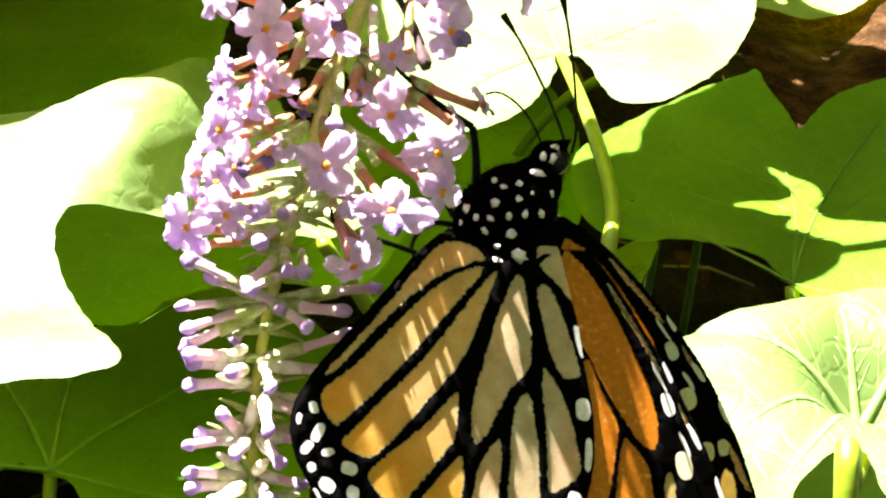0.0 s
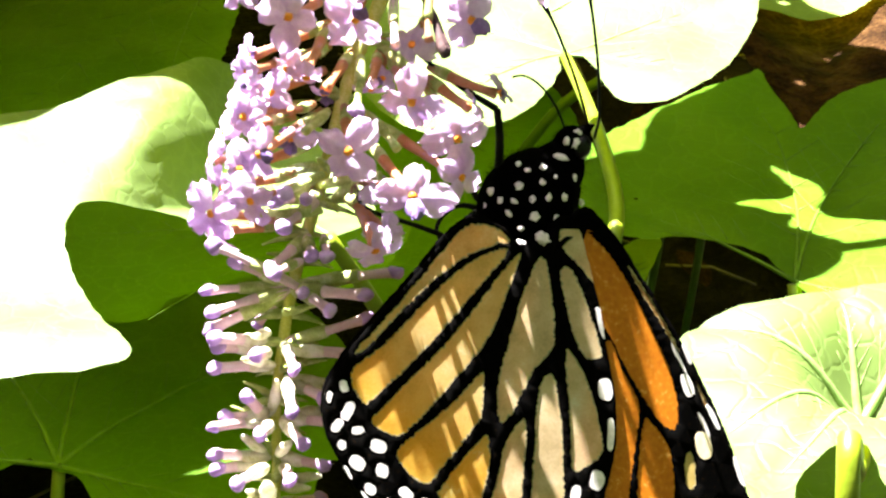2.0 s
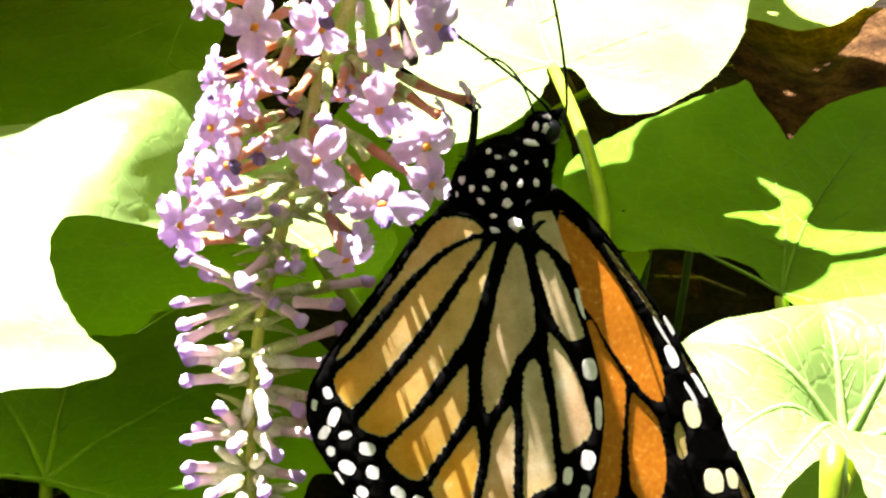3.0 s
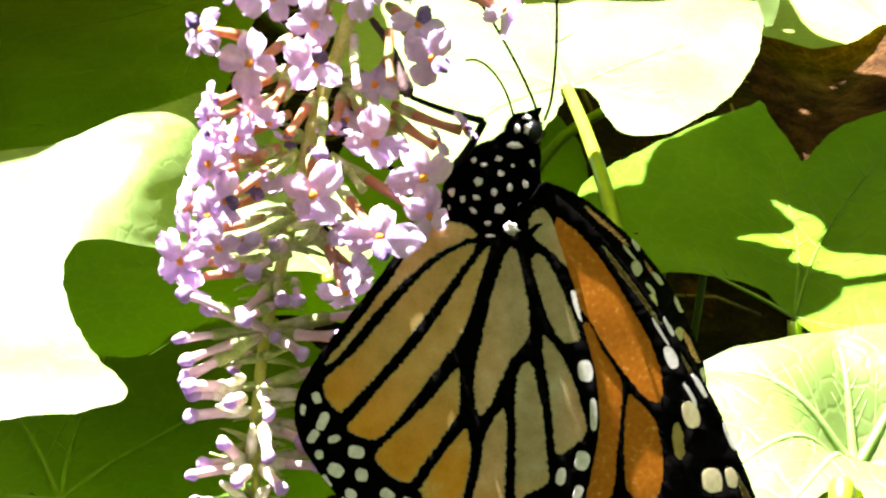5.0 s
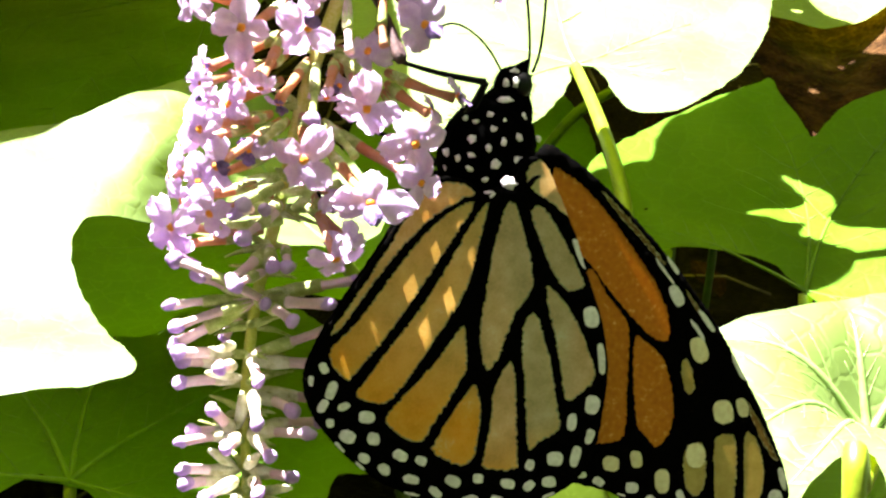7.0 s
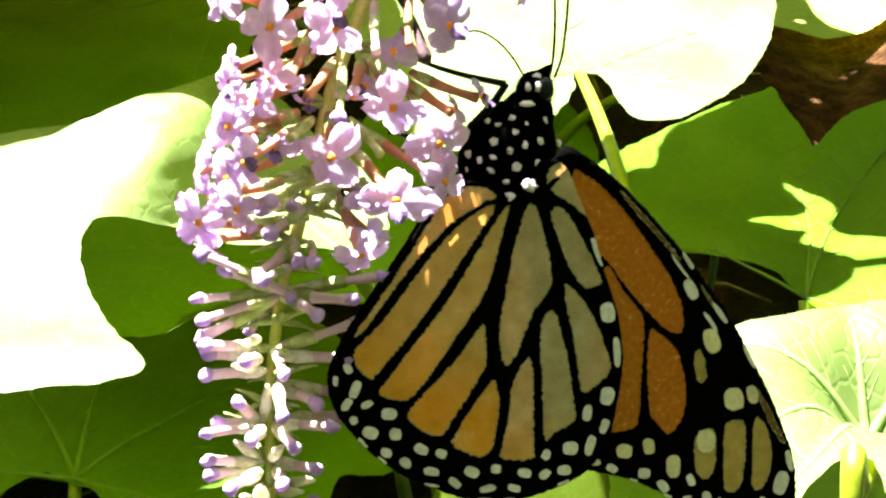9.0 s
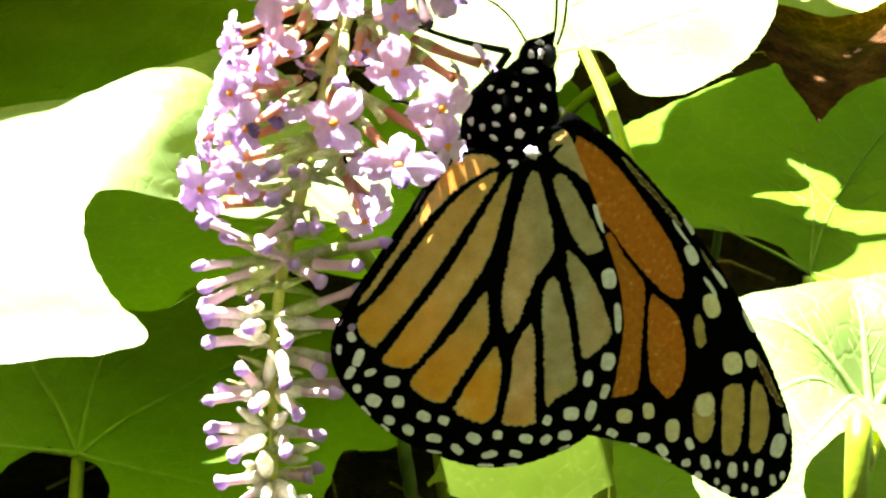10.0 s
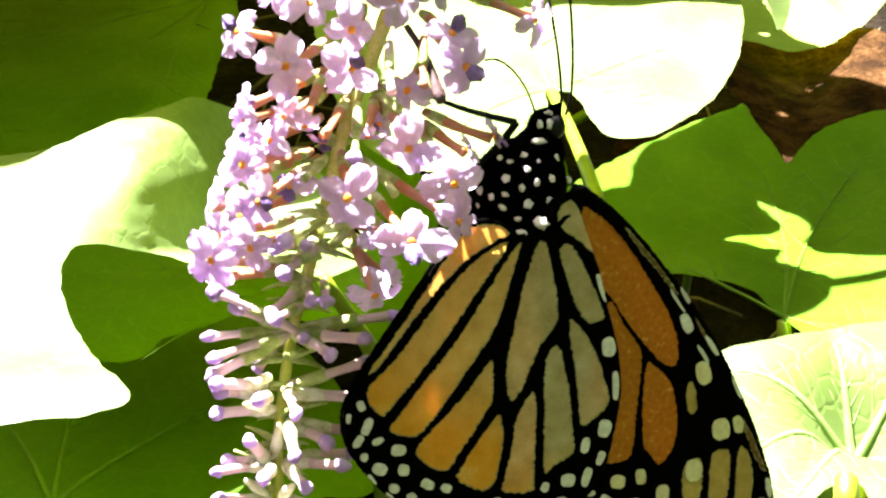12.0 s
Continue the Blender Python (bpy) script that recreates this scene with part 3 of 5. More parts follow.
make_leaf(pose(0.1000, 0.4700, 0.0150, 5, -8, 70), [(0, 0), (-14, 8), (-20, 24), (-12, 42), (4, 46), (16, 34), (18, 14), (8, 2)], [(0, 42), (-14, 26), (12, 28)], "crumpled brown dead leaf on the soil", mat=DEAD, name="dead_leaf", wave=0.004, group="dead leaves", seed=23)
# unseen leaves added above and behind, shaped to cast shade on the others
# outline drawn from the edge of the shade and the fleck it must cast
make_leaf(pose(-0.0009, 0.3683, 0.1820, 0, 0, 0), [(6, 10), (11, 13.5), (12.8, 17), (13.6, 22), (17, 29), (21.5, 33.5), (28, 39), (41, 51), (60, 59), (78, 56), (73, 20), (63, -14), (46.2, -13.2), (43.2, -9.2), (45.2, -4.2), (45.2, -0.2), (40.7, 4.3), (36.7, 8.3), (38.8, 2.3), (40.2, -3.2), (39.2, -4.2), (35.2, -6.7), (27.7, -10.7), (33.2, -12.2), (38.2, -13.2), (37, -18), (45, -22), (45, -28), (42, -33), (36, -37), (31, -41), (17, -33), (-5, -27), (-5, 0)],
          [(50, 30), (17, -22), (50, 0)], "unseen jagged vine leaf added to shade the ones below", mat=LEAF_CASTER, wave=0.0002, petiole=[(0.0595, 0.394, 0.180), (0.10, 0.395, 0.178), (0.20, 0.43, 0.10), (0.22, 0.44, -0.006)], seed=15)
make_leaf(pose(-0.1706, 0.6516, 0.20), [(0, 2), (-25, 20), (-70, 15), (-100, -40), (-110, -110), (-125, -200), (-130, -280), (-120, -330), (-40, -327), (25, -320), (42, -311), (61, -293), (79, -277), (95, -271), (112, -270), (126, -245), (122, -180), (110, -120), (100, -60), (80, -10), (50, 10), (25, 18)],
          [(-90, -120), (-30, -200), (90, -240), (80, -60)], "unseen large vine leaf added to shade the ones below", petiole=[(-0.17, 0.74, 0.15), (-0.17, 0.80, -0.006)], seed=16)
# holes set to drop sun flecks on the dead leaf
make_leaf(pose(0.0393, 0.6707, 0.20), [(0, 2), (-30, 20), (-70, 0), (-90, -60), (-85, -130), (-62, -180), (-30, -184), (20, -184), (40, -186), (46, -168), (41, -151), (33, -141), (27, -130), (21, -125), (18, -118), (16, -98), (14, -70), (12, -20), (12, 16)],
          [(-65, -120), (-20, -160), (50, -160)], "unseen vine leaf, holed for sun flecks, added to shade the ones below", petiole=[(0.04, 0.76, 0.15), (0.04, 0.82, -0.006)], holes=((12.2, -122, 1.35), (19.3, -135.2, 0.85), (22.6, -133.2, 1.0), (8.7, -159, 1.1)), wave=0.0005, seed=17)
make_leaf(pose(-0.1809, 0.6874, 0.270), [(0, 2), (-22, 14), (-60, -10), (-88, -70), (-90, -150), (-82, -225), (-50, -266), (0, -272), (50, -266), (82, -225), (84, -150), (72, -80), (45, -20), (18, 10)],
          [(-70, -110), (-10, -180), (55, -130)], "unseen upper vine leaf added to deepen the shade", petiole=[(-0.18, 0.76, 0.22), (-0.19, 0.80, -0.006)], seed=21)
make_leaf(pose(-0.10, 0.72, 0.105), [(0, 2), (-30, 15), (-75, 0), (-110, -60), (-120, -140), (-100, -220), (-60, -262), (-20, -255), (20, -240), (44, -200), (60, -140), (50, -70), (25, -5)],
          [(-100, -110), (-40, -230), (40, -170), (40, -60)], "unseen broad vine leaf added to darken the one below", petiole=[(-0.10, 0.76, 0.08), (-0.10, 0.80, -0.006)], seed=25)
make_leaf(pose(0.0455, 0.2949, 0.200), [(0, 0), (-4, 10), (-16, 19), (-30, 18), (-36, 4), (-34, -14), (-20, -19), (-6, -16)],
          [(-30, 10), (-28, -12)], "unseen small vine leaf added to shade the corner below", petiole=[(0.08, 0.305, 0.195), (0.20, 0.32, 0.12), (0.22, 0.32, -0.006)], wave=0.0005, seed=24)
make_leaf(pose(-0.0055, 0.3398, 0.200), [(0, 1), (-8, 0), (-12, -12), (-12, -32), (-8, -46), (0, -50), (8, -46), (11, -30), (10, -10), (7, 0)],
          [(-4, -42), (5, -36)], "unseen small vine leaf added to shade the ones below", petiole=[(0.05, 0.350, 0.195), (0.16, 0.37, 0.16), (0.20, 0.42, -0.006)], wave=0.0005, seed=18)


# the tip of a narrow leaf of the bush that hangs into view
make_leaf(Matrix.Translation((0.036, 0.2125, 0.2271)) @ VIEW.to_4x4(), [(0, 0), (-3, -8), (-4, -20), (-3, -36), (0, -50), (3, -36), (4, -20), (3, -8)], [(0, -48)], "narrow dark green leaf of the butterfly bush",
          name="bush_leaf", wave=0.0004, petiole=[(0.05, 0.24, 0.27), (0.12, 0.26, 0.28), (0.25, 0.24, 0.15), (0.28, 0.23, -0.006)], group="bush leaves", seed=20)


# ---- the flower spike ----
FLOWER_HOME = Matrix.Translation((-0.01692, 0.18158, 0.16292)) @ VIEW.to_4x4()


def fl(x, y, z=0.0):
    """Sketch units to the spike's space; z in millimetres towards the viewer."""
    k = 1 - z / 205.8
    return Vector(((751 + (x - 751) * k - 472) * UNIT, (369 - 480 - (y - 480) * k) * UNIT, z / 1000))


AXIS = spline([fl(*p) for p in ((640, -420, -12), (660, -260, -6), (645, -120, -2), (615, -10, 0), (590, 60), (568, 115), (540, 205), (512, 330), (482, 450), (460, 540), (446, 640), (437, 740), (441, 840), (441, 930), (445, 1000))], 8)


def axis_at(y):
    want = (369 - y) * UNIT
    return min(AXIS, key=lambda p: abs(p.y - want))


NODES = (-230, -160, -90, -20, 50, 125, 205, 290, 370, 455, 540, 640, 745, 835, 920, 985)


def node_at(y):
    return axis_at(min(NODES, key=lambda n: abs(n - y)))


def lobe_mesh(seed):
    """One of the four crinkled lobes of a floret; it points along x, and the floret faces z."""
    rng = random.Random(seed)
    bm = bmesh.new()
    nu, nv = 7, 7
    grid = []
    for i in range(nu + 1):
        u = i / nu
        half = 0.00048 + 0.00098 * math.sin(math.pi * min(1, u * 0.62 + 0.12)) ** 1.2
        if u > 0.8:
            half *= 1 - 0.9 * ((u - 0.8) / 0.2) ** 2 * 0.55
        row = []
        for j in range(nv + 1):
            v = 2 * j / nv - 1
            x = 0.0004 + 0.0031 * u * (1 - 0.13 * v * v * u) + 0.00028 * rng.uniform(-1, 1) * u * u
            y = half * v + 0.00008 * rng.uniform(-1, 1) * u
            z = 0.00025 * math.sin(u * 2.6) - 0.0007 * u * u - 0.0004 * v * v * u + 0.00034 * u * math.sin(v * 5 + seed) + 0.0002 * rng.uniform(-1, 1) * u
            row.append(bm.verts.new((x, y, z)))
        grid.append(row)
    for a, b in zip(grid, grid[1:]):
        for j in range(nv):
            bm.faces.new((a[j], b[j], b[j + 1], a[j + 1]))
    return finish_mesh("lobe", bm, PETAL)


LOBES = [lobe_mesh(s) for s in range(6)]
DARK_LOBES = [m.copy() for m in LOBES[:2]]
for m in DARK_LOBES:
    m.materials[0] = DARK_LOBE
EYE_MESH = finish_mesh("throat", ball(bmesh.new(), (0, 0, -0.0001), (0.00048, 0.00048, 0.00025), seg=10, rings=6), FLORET_EYE)
rng = random.Random(11)
spike = new("flower_spike")
spike.matrix_world = FLOWER_HOME
tagged(spike, "drooping lilac butterfly-bush flower spike, open above and in bud below", "flower")
bm = bmesh.new()
tube(bm, AXIS, [0.00095 - 0.00048 * i / len(AXIS) + 0.0001 * noise.noise((i * 0.9, 0, 0)) for i in range(len(AXIS))], 10)
part("stem", bm, STEM, spike, "ribbed yellow-green stem")


def curved(a, b, sag, n=7):
    mid = (a + b) / 2 + sag
    return [a * (1 - t) ** 2 + mid * 2 * t * (1 - t) + b * t * t for t in (i / n for i in range(n + 1))]


def stalk(parent, a, b, r0, r1, name, mat, share=4):
    """Tube with a green cup at its foot."""
    sag = Vector((rng.uniform(-1, 1), rng.uniform(-1, 1), rng.uniform(-1, 1))) * 0.0004
    path = curved(a, b, sag, 9)
    ob = part(name, tube(bmesh.new(), path, [r0 + (r1 - r0) * i / 9 + 0.00012 * math.sin(i * 0.7) for i in range(10)], 8), mat, parent)
    cup = path[:share]
    part("calyx", tube(bmesh.new(), cup, [r0 * (0.75 + 0.75 * math.sin(2.4 * k / share + 0.1)) for k in range(share)], 7), CALYX, ob)
    return ob, (path[-1] - path[-2]).normalized()


def floret(x, y, z, face, foot, size=1.0, withered=0.08):
    """An open floret at sketch place x, y whose four lobes face that way; its tube comes from foot."""
    tip = fl(x, y, z)
    foot = fl(*foot)
    face = Vector(face).normalized()
    end = tip - face * 0.0006
    if (end - foot).length > 0.0125:
        foot = end + (foot - end).normalized() * 0.0125
    ob, _ = stalk(spike, foot, end, 0.00046, 0.00062, "floret", TUBE)
    turn = face.to_track_quat("Z", "Y").to_matrix().to_4x4()
    spin = rng.uniform(0, 1.57)
    for k in range(4):
        m = Matrix.Translation(tip) @ turn @ Matrix.Rotation(spin + k * math.pi / 2 + rng.uniform(-0.2, 0.2), 4, "Z") @ Matrix.Rotation(rng.uniform(-0.25, 0.35), 4, "Y")
        dark = rng.random() < withered
        lobe = part("lobe", rng.choice(DARK_LOBES if dark else LOBES), None, ob)
        lobe.matrix_local = m @ Matrix.Rotation(-0.7 if dark else 0.0, 4, "Y") @ Matrix.Scale(size * (0.6 if dark else rng.uniform(0.78, 1.08)), 4)
    eye = part("throat", EYE_MESH, None, ob)
    eye.matrix_local = Matrix.Translation(tip) @ turn


def bud(x, y, z, lift=-6, fat=1.0):
    """A closed bud: pink tube, round lilac head."""
    tip = fl(x + rng.uniform(-9, 9), y + rng.uniform(-5, 5), z)
    foot = node_at(y + lift)
    if (tip - foot).length > 0.012:
        foot = tip + (foot - tip).normalized() * 0.012
    long = (tip - foot).length > 0.005
    ob, d = stalk(spike, foot, tip, 0.00056 * fat, 0.00066 * fat, "bud", BUD_TUBE if long else CALYX, rng.choice((5, 6, 7)))
    turn = d.to_track_quat("Z", "Y").to_matrix()
    part("bud_head", ball(bmesh.new(), tip + d * 0.0003, (0.00078 * fat, 0.00072 * fat, 0.00098 * fat), turn, 12, 8, 0.45), BUD, ob)


def felted_bud(foot, tip, kind):
    """A bud in a felted calyx, whitened for sun; b: lilac head on a pink tube, f: plump and still closed, c: an empty
    pointed calyx.
    """
    fat = rng.uniform(0.9, 1.1) * {"b": 1.0, "f": 1.35, "c": 0.8}[kind]
    path = curved(foot, tip, Vector((rng.uniform(-1, 1), rng.uniform(-0.4, 1), rng.uniform(-1, 1))) * 0.0004, 11)
    d = (path[-1] - path[-2]).normalized()
    end = {"b": rng.choice((7, 8, 9)), "f": 12, "c": 12}[kind]
    cup = [fat * (0.00022 + 0.00052 * math.sin(math.pi * min(1.0, (k / (end - 1)) ** 0.8 * (0.86 if kind == "b" else 0.97)))) for k in range(end)]
    ob = part("bud", tube(bmesh.new(), path[:end], cup, 9), SUNLIT_FELT, spike)
    for v in ob.data.vertices:
        v.co += v.normal * 0.00009 * noise.noise(v.co * 2600)
    if kind == "b":
        part("bud_tube", tube(bmesh.new(), path[end - 3:], [fat * 0.00054] * (14 - end) + [fat * 0.0006], 9), BUD_TUBE, ob)
        turn = d.to_track_quat("Z", "Y").to_matrix()
        part("bud_head", ball(bmesh.new(), tip + d * 0.0002, (0.00076 * fat, 0.00070 * fat, 0.00084 * fat), turn, 12, 8, 0.45), BUD, ob)


for x, y, z, face, foot, *more in (
        (351, 4, 4, (-0.6, 0.1, 0.8), (447, 24), 1), (437, 64, 9, (0, 0, 1), (512, 19), 1.05), (372, 134, 6, (-0.8, -0.1, 0.5), (517, 71), 0.8, 0.5),
        (553, -2, 8, (0.1, -0.1, 1), (579, -41), 1), (555, 66, 10, (0, -0.35, 0.9), (573, 19), 1.05), (470, 171, 11, (-0.1, -0.85, 0.5), (512, 81), 0.7),
        (365, 164, 7, (-0.75, -0.3, 0.55), (482, 127), 0.95), (504, 199, 10, (-0.1, -0.9, 0.4), (552, 124), 0.6, 0.4), (585, 189, 7, (0.05, -1, 0.35), (599, 124), 0.55),
        (412, 199, 4, (-0.2, 0.2, 0.9), (507, 157), 0.75), (352, 204, 5, (-0.7, 0.3, 0.6), (467, 169), 0.85), (817, 187, 3, (0.85, 0.2, 0.4), (689, 144), 0.8),
        (657, 209, 10, (-0.15, -0.4, 0.9), (617, 124), 1.15), (742, 271, 7, (0.3, -0.25, 0.9), (684, 179), 1.05), (770, 211, 3, (0.8, 0.4, 0.3), (689, 164), 0.6, 0.5),
        (760, 61, 8, (0.15, -0.25, 0.95), (702, -6), 1.1), (736, 1, 5, (0.3, 0.2, 0.9), (682, -31), 1), (657, 107, 2, (-0.3, 0.2, 0.8), (689, 54), 0.85),
        (547, 297, 13, (0, -0.12, 1), (542, 214), 1.12), (664, 373, 12, (0.05, -0.15, 1), (573, 264), 1.15), (752, 339, 6, (0.7, -0.3, 0.6), (579, 234), 1),
        (607, 357, 5, (0.4, 0.4, 0.8), (542, 339), 0.7), (362, 242, 7, (-0.6, -0.1, 0.8), (487, 217), 0.95), (392, 309, 9, (-0.35, -0.45, 0.8), (502, 229), 1),
        (360, 335, 6, (-0.5, -0.3, 0.8), (482, 289), 1), (307, 324, 1, (-0.95, 0, 0.35), (437, 279), 1), (329, 271, 2, (-0.9, 0.1, 0.4), (457, 239), 0.85),
        (447, 282, 4, (0, -0.2, 0.9), (515, 229), 0.8), (310, 415, 5, (-0.45, -0.2, 0.85), (472, 421), 1), (379, 391, 7, (-0.3, -0.35, 0.9), (487, 361), 0.9),
        (319, 454, 3, (-0.5, -0.7, 0.5), (447, 431), 0.85), (329, 369, 2, (-0.8, -0.1, 0.5), (462, 339), 0.9), (602, 473, 8, (0.25, -0.8, 0.5), (562, 359), 1),
        (622, 439, 5, (0.4, -0.3, 0.8), (539, 369), 0.7), (607, 169, 3, (0.4, 0.3, 0.8), (607, 99), 0.6), (437, 157, 5, (-0.3, -0.2, 0.9), (512, 114), 0.7),
        (888, -21, -2, (0.8, -0.4, 0.5), (767, -71), 1)):
    floret(x, y, z, face, foot, *more)
for x, y, z, face in ((640, -60, 6, (0.3, 0.3, 0.8)), (480, -50, 6, (-0.3, 0.3, 0.8)), (700, -80, 2, (0.6, 0.3, 0.5)), (420, -70, 3, (-0.6, 0.2, 0.7))):
    floret(x, y, z, face, (x * 0.3 + 440, y - 40))
# unseen florets added above the view, set along the sun's path to dapple the butterfly with shade
for across, toward, count in (((9, 30), (-7, 2), 45), ((-4, 10), (10, 14), 10)):
    for _ in range(count):
        up = rng.uniform(40, 64)
        u, w = rng.uniform(*across) - 0.302 * up, rng.uniform(*toward) + 0.185 * up
        k = 1 - w / 205.8
        x, y = 751 + (u / 1000 / UNIT - 279) / k, 480 - (up / 1000 / UNIT + 111) / k
        floret(x, y, w, (rng.uniform(-0.6, 0.6), rng.uniform(-0.4, 0.6), rng.uniform(0.2, 1)), (x * 0.4 + 380, y - 50))
for x, y, z, lift in (
        (322, 552, 3, -14), (316, 584, 4, -30), (322, 615, 2, -55), (582, 553, 4, -16), (520, 572, 7, -30), (588, 597, 2, 12), (500, 482, 6, -30), (632, 510, 3, 8),
        (325, 470, 3, 60), (420, 508, 6, -70), (355, 506, 3, 30), (400, 600, -5, -10), (480, 385, 9, -30), (425, 395, 7, 10), (470, 545, 7, -20), (440, 1015, 2, -20),
        (478, 1020, 3, -20), (455, 1030, 5, -24)):
    bud(x, y, z, lift, rng.uniform(0.8, 1.05))
# the tight whorls of the lower spike, felt whitened for sun: buds with lilac heads, plump ones, bare pointed sepals
for a, b, kind in (
        ((416, 637, 2), (329, 634, 5), "b"), ((411, 652, 1), (333, 649, 4), "b"), ((421, 657, 2), (398, 660, 8), "b"), ((433, 679, 1), (333, 686, 4), "b"), ((431, 682, 2), (373, 669, 6), "c"),
        ((449, 640, 2), (464, 684, 8), "b"), ((451, 652, 0), (571, 655, 3), "b"), ((451, 699, -1), (579, 718, 0), "b"), ((461, 712, -1), (521, 735, 2), "b"), ((469, 762, -1), (564, 757, -2), "b"),
        ((446, 772, 1), (548, 777, 4), "b"), ((454, 700, 2), (462, 756, 9), "b"), ((426, 767, 2), (435, 704, 5), "c"), ((419, 772, 2), (386, 737, 6), "b"), ((421, 767, 0), (351, 772, 3), "b"),
        ((426, 778, 2), (329, 790, 5), "b"), ((426, 777, 2), (408, 801, 8), "b"), ((446, 774, 2), (482, 813, 7), "b"), ((426, 840, 1), (376, 804, 4), "c"), ((441, 837, 2), (465, 812, 5), "c"),
        ((429, 842, 1), (335, 838, 4), "b"), ((421, 853, 1), (339, 864, 4), "b"), ((426, 857, 2), (373, 886, 6), "b"), ((446, 840, 2), (519, 851, 5), "b"), ((453, 857, 2), (464, 879, 7), "b"),
        ((451, 882, -1), (521, 872, 0), "c"), ((448, 894, -1), (499, 894, 2), "c"), ((456, 922, -1), (514, 912, 0), "b"), ((451, 917, -1), (499, 928, 2), "b"), ((423, 917, 1), (389, 902, 4), "c"),
        ((429, 924, 2), (422, 886, 7), "f"), ((426, 922, 2), (351, 935, 5), "b"), ((441, 937, 2), (480, 967, 7), "f"), ((433, 937, 2), (370, 984, 6), "b"), ((436, 937, 2), (426, 972, 8), "c"),
        ((439, 952, 2), (432, 990, 8), "b"), ((413, 972, 2), (397, 1004, 6), "f"), ((466, 982, 2), (506, 962, 6), "c"), ((466, 984, 2), (513, 984, 6), "c"), ((471, 987, 2), (521, 1004, 6), "c"),
        ((441, 1002, 2), (476, 1027, 5), "f"), ((431, 1007, 2), (391, 1032, 5), "b"), ((421, 622, 2), (391, 630, 5), "c")):
    felted_bud(fl(*a), fl(*b), kind)
# tubes and green stalks that stand clear between the open florets
for a, b, kind, head in (
        ((607, 115, 4), (672, 171, 8), CALYX, 0), ((579, 229, 5), (635, 291, 8), CALYX, 0), ((567, 131, 6), (561, 225, 10), CALYX, 1), ((623, 19, 5), (627, 109, 8), BUD_TUBE, 0), ((512, 229, 4), (472, 264, 9), CALYX, 0), ((487, 217, 4), (447, 229, 8), TUBE, 0), ((507, 339, 5), (437, 374, 9), CALYX, 1), ((497, 389, 5), (437, 434, 9), BUD_TUBE, 1), ((472, 494, 4), (425, 517, 8), BUD_TUBE, 1), ((467, 539, 4), (317, 471, 6), BUD_TUBE, 1), ((502, 359, 3), (607, 339, 6), CALYX, 0), ((685, 9, 4), (687, 99, 6), TUBE, 0), ((507, 404, 4), (397, 411, 6), CALYX, 0), ((527, 384, 3), (567, 339, 5), CALYX, 0), ((512, 449, 4), (517, 484, 8), BUD_TUBE, 1)):
    ob, d = stalk(spike, fl(*a), fl(*b), 0.00040, 0.00054, "bud" if head else "floret", kind, 6)
    if head:
        part("bud_head", ball(bmesh.new(), fl(*b), (0.0009, 0.00078, 0.00095), d.to_track_quat("Z", "Y").to_matrix(), 12, 8, 0.45), BUD, ob)
# small green bracts round the stem at each whorl
for y in (110, 205, 330, 395, 450, 500, 540, 590, 640, 690, 740, 790, 840, 885, 930, 970):
    for k in range(8):
        c = axis_at(y)
        a = rng.uniform(0, 6.3)
        d = Vector((math.cos(a), rng.uniform(-0.3, 0.5), math.sin(a) * 0.6))
        part("bract", tube(bmesh.new(), curved(c, c + d * rng.uniform(0.002, 0.0055), Vector((0, 0.0005, 0))), [0.00025, 0.0004, 0.00045, 0.0004, 0.0003, 0.00025, 0.00016, 0.0001], 6), CALYX, spike)
for pts in (((653, -9, 3), (689, 49, 4), (715, 127, 6)), ((667, 9, 2), (702, 69, 3), (719, 125, 5))):
    part("withered_floret", tube(bmesh.new(), spline([fl(*p) for p in pts], 4), [0.00034, 0.00040, 0.00034, 0.00036, 0.00030, 0.00034, 0.00050, 0.00066, 0.00040], 7), WITHERED, spike)
# the shoot from which the spike droops
inv = FLOWER_HOME.inverted()
part("shoot", tube(bmesh.new(), spline([AXIS[0]] + [inv @ Vector(p) for p in ((-0.03, 0.19, 0.26), (-0.08, 0.13, 0.28), (-0.18, 0.06, 0.22), (-0.26, 0.02, 0.10), (-0.28, 0.0, -0.01))], 8), [0.0014 + 0.0018 * i / 40 for i in range(41)], 10), STEM, spike, "arching green shoot")
# ---- the butterfly ----
FLY_HOME = Matrix.Translation((0.00902, 0.18231, 0.16418)) @ VIEW.to_4x4()
TILT = radians(25)
ALONG = Vector((0.5, 0.866, 0))
ACROSS = Vector((0.866, -0.5, 0)) * math.cos(TILT) - Vector((0, 0, 1)) * math.sin(TILT)
WING_UP = ALONG.cross(ACROSS).normalized() * -1


def bf(x, y, z=0.0):
    """Sketch units to the butterfly's space; z in millimetres towards the viewer."""
    return Vector(((x - 926) * UNIT, (227 - y) * UNIT, z / 1000))


def on_wing(x, y, off):
    """Sketch units to the plane of a closed wing, drawn as seen from 206 mm away."""
    q = Vector(((x - 926) * UNIT, (227 - y) * UNIT, 0))
    o = Vector((0.0086, 0.013, 0))
    z = 0.0
    for _ in range(4):
        p = (q + o) * (1 - z / 0.2058) - o
        a, b = p.dot(ALONG), (p.x * 0.866 - p.y * 0.5) / math.cos(TILT)
        z = -b * math.sin(TILT)
    flat = Vector((0, 0, 0.27 * (a * a + b * b)))
    return ALONG * a + ACROSS * b + flat + WING_UP * (off - 0.35 * (a * a + b * b) + 0.00004 * math.sin(a * 500) * math.sin(b * 400))


fly = new("monarch_butterfly")
fly.matrix_world = FLY_HOME
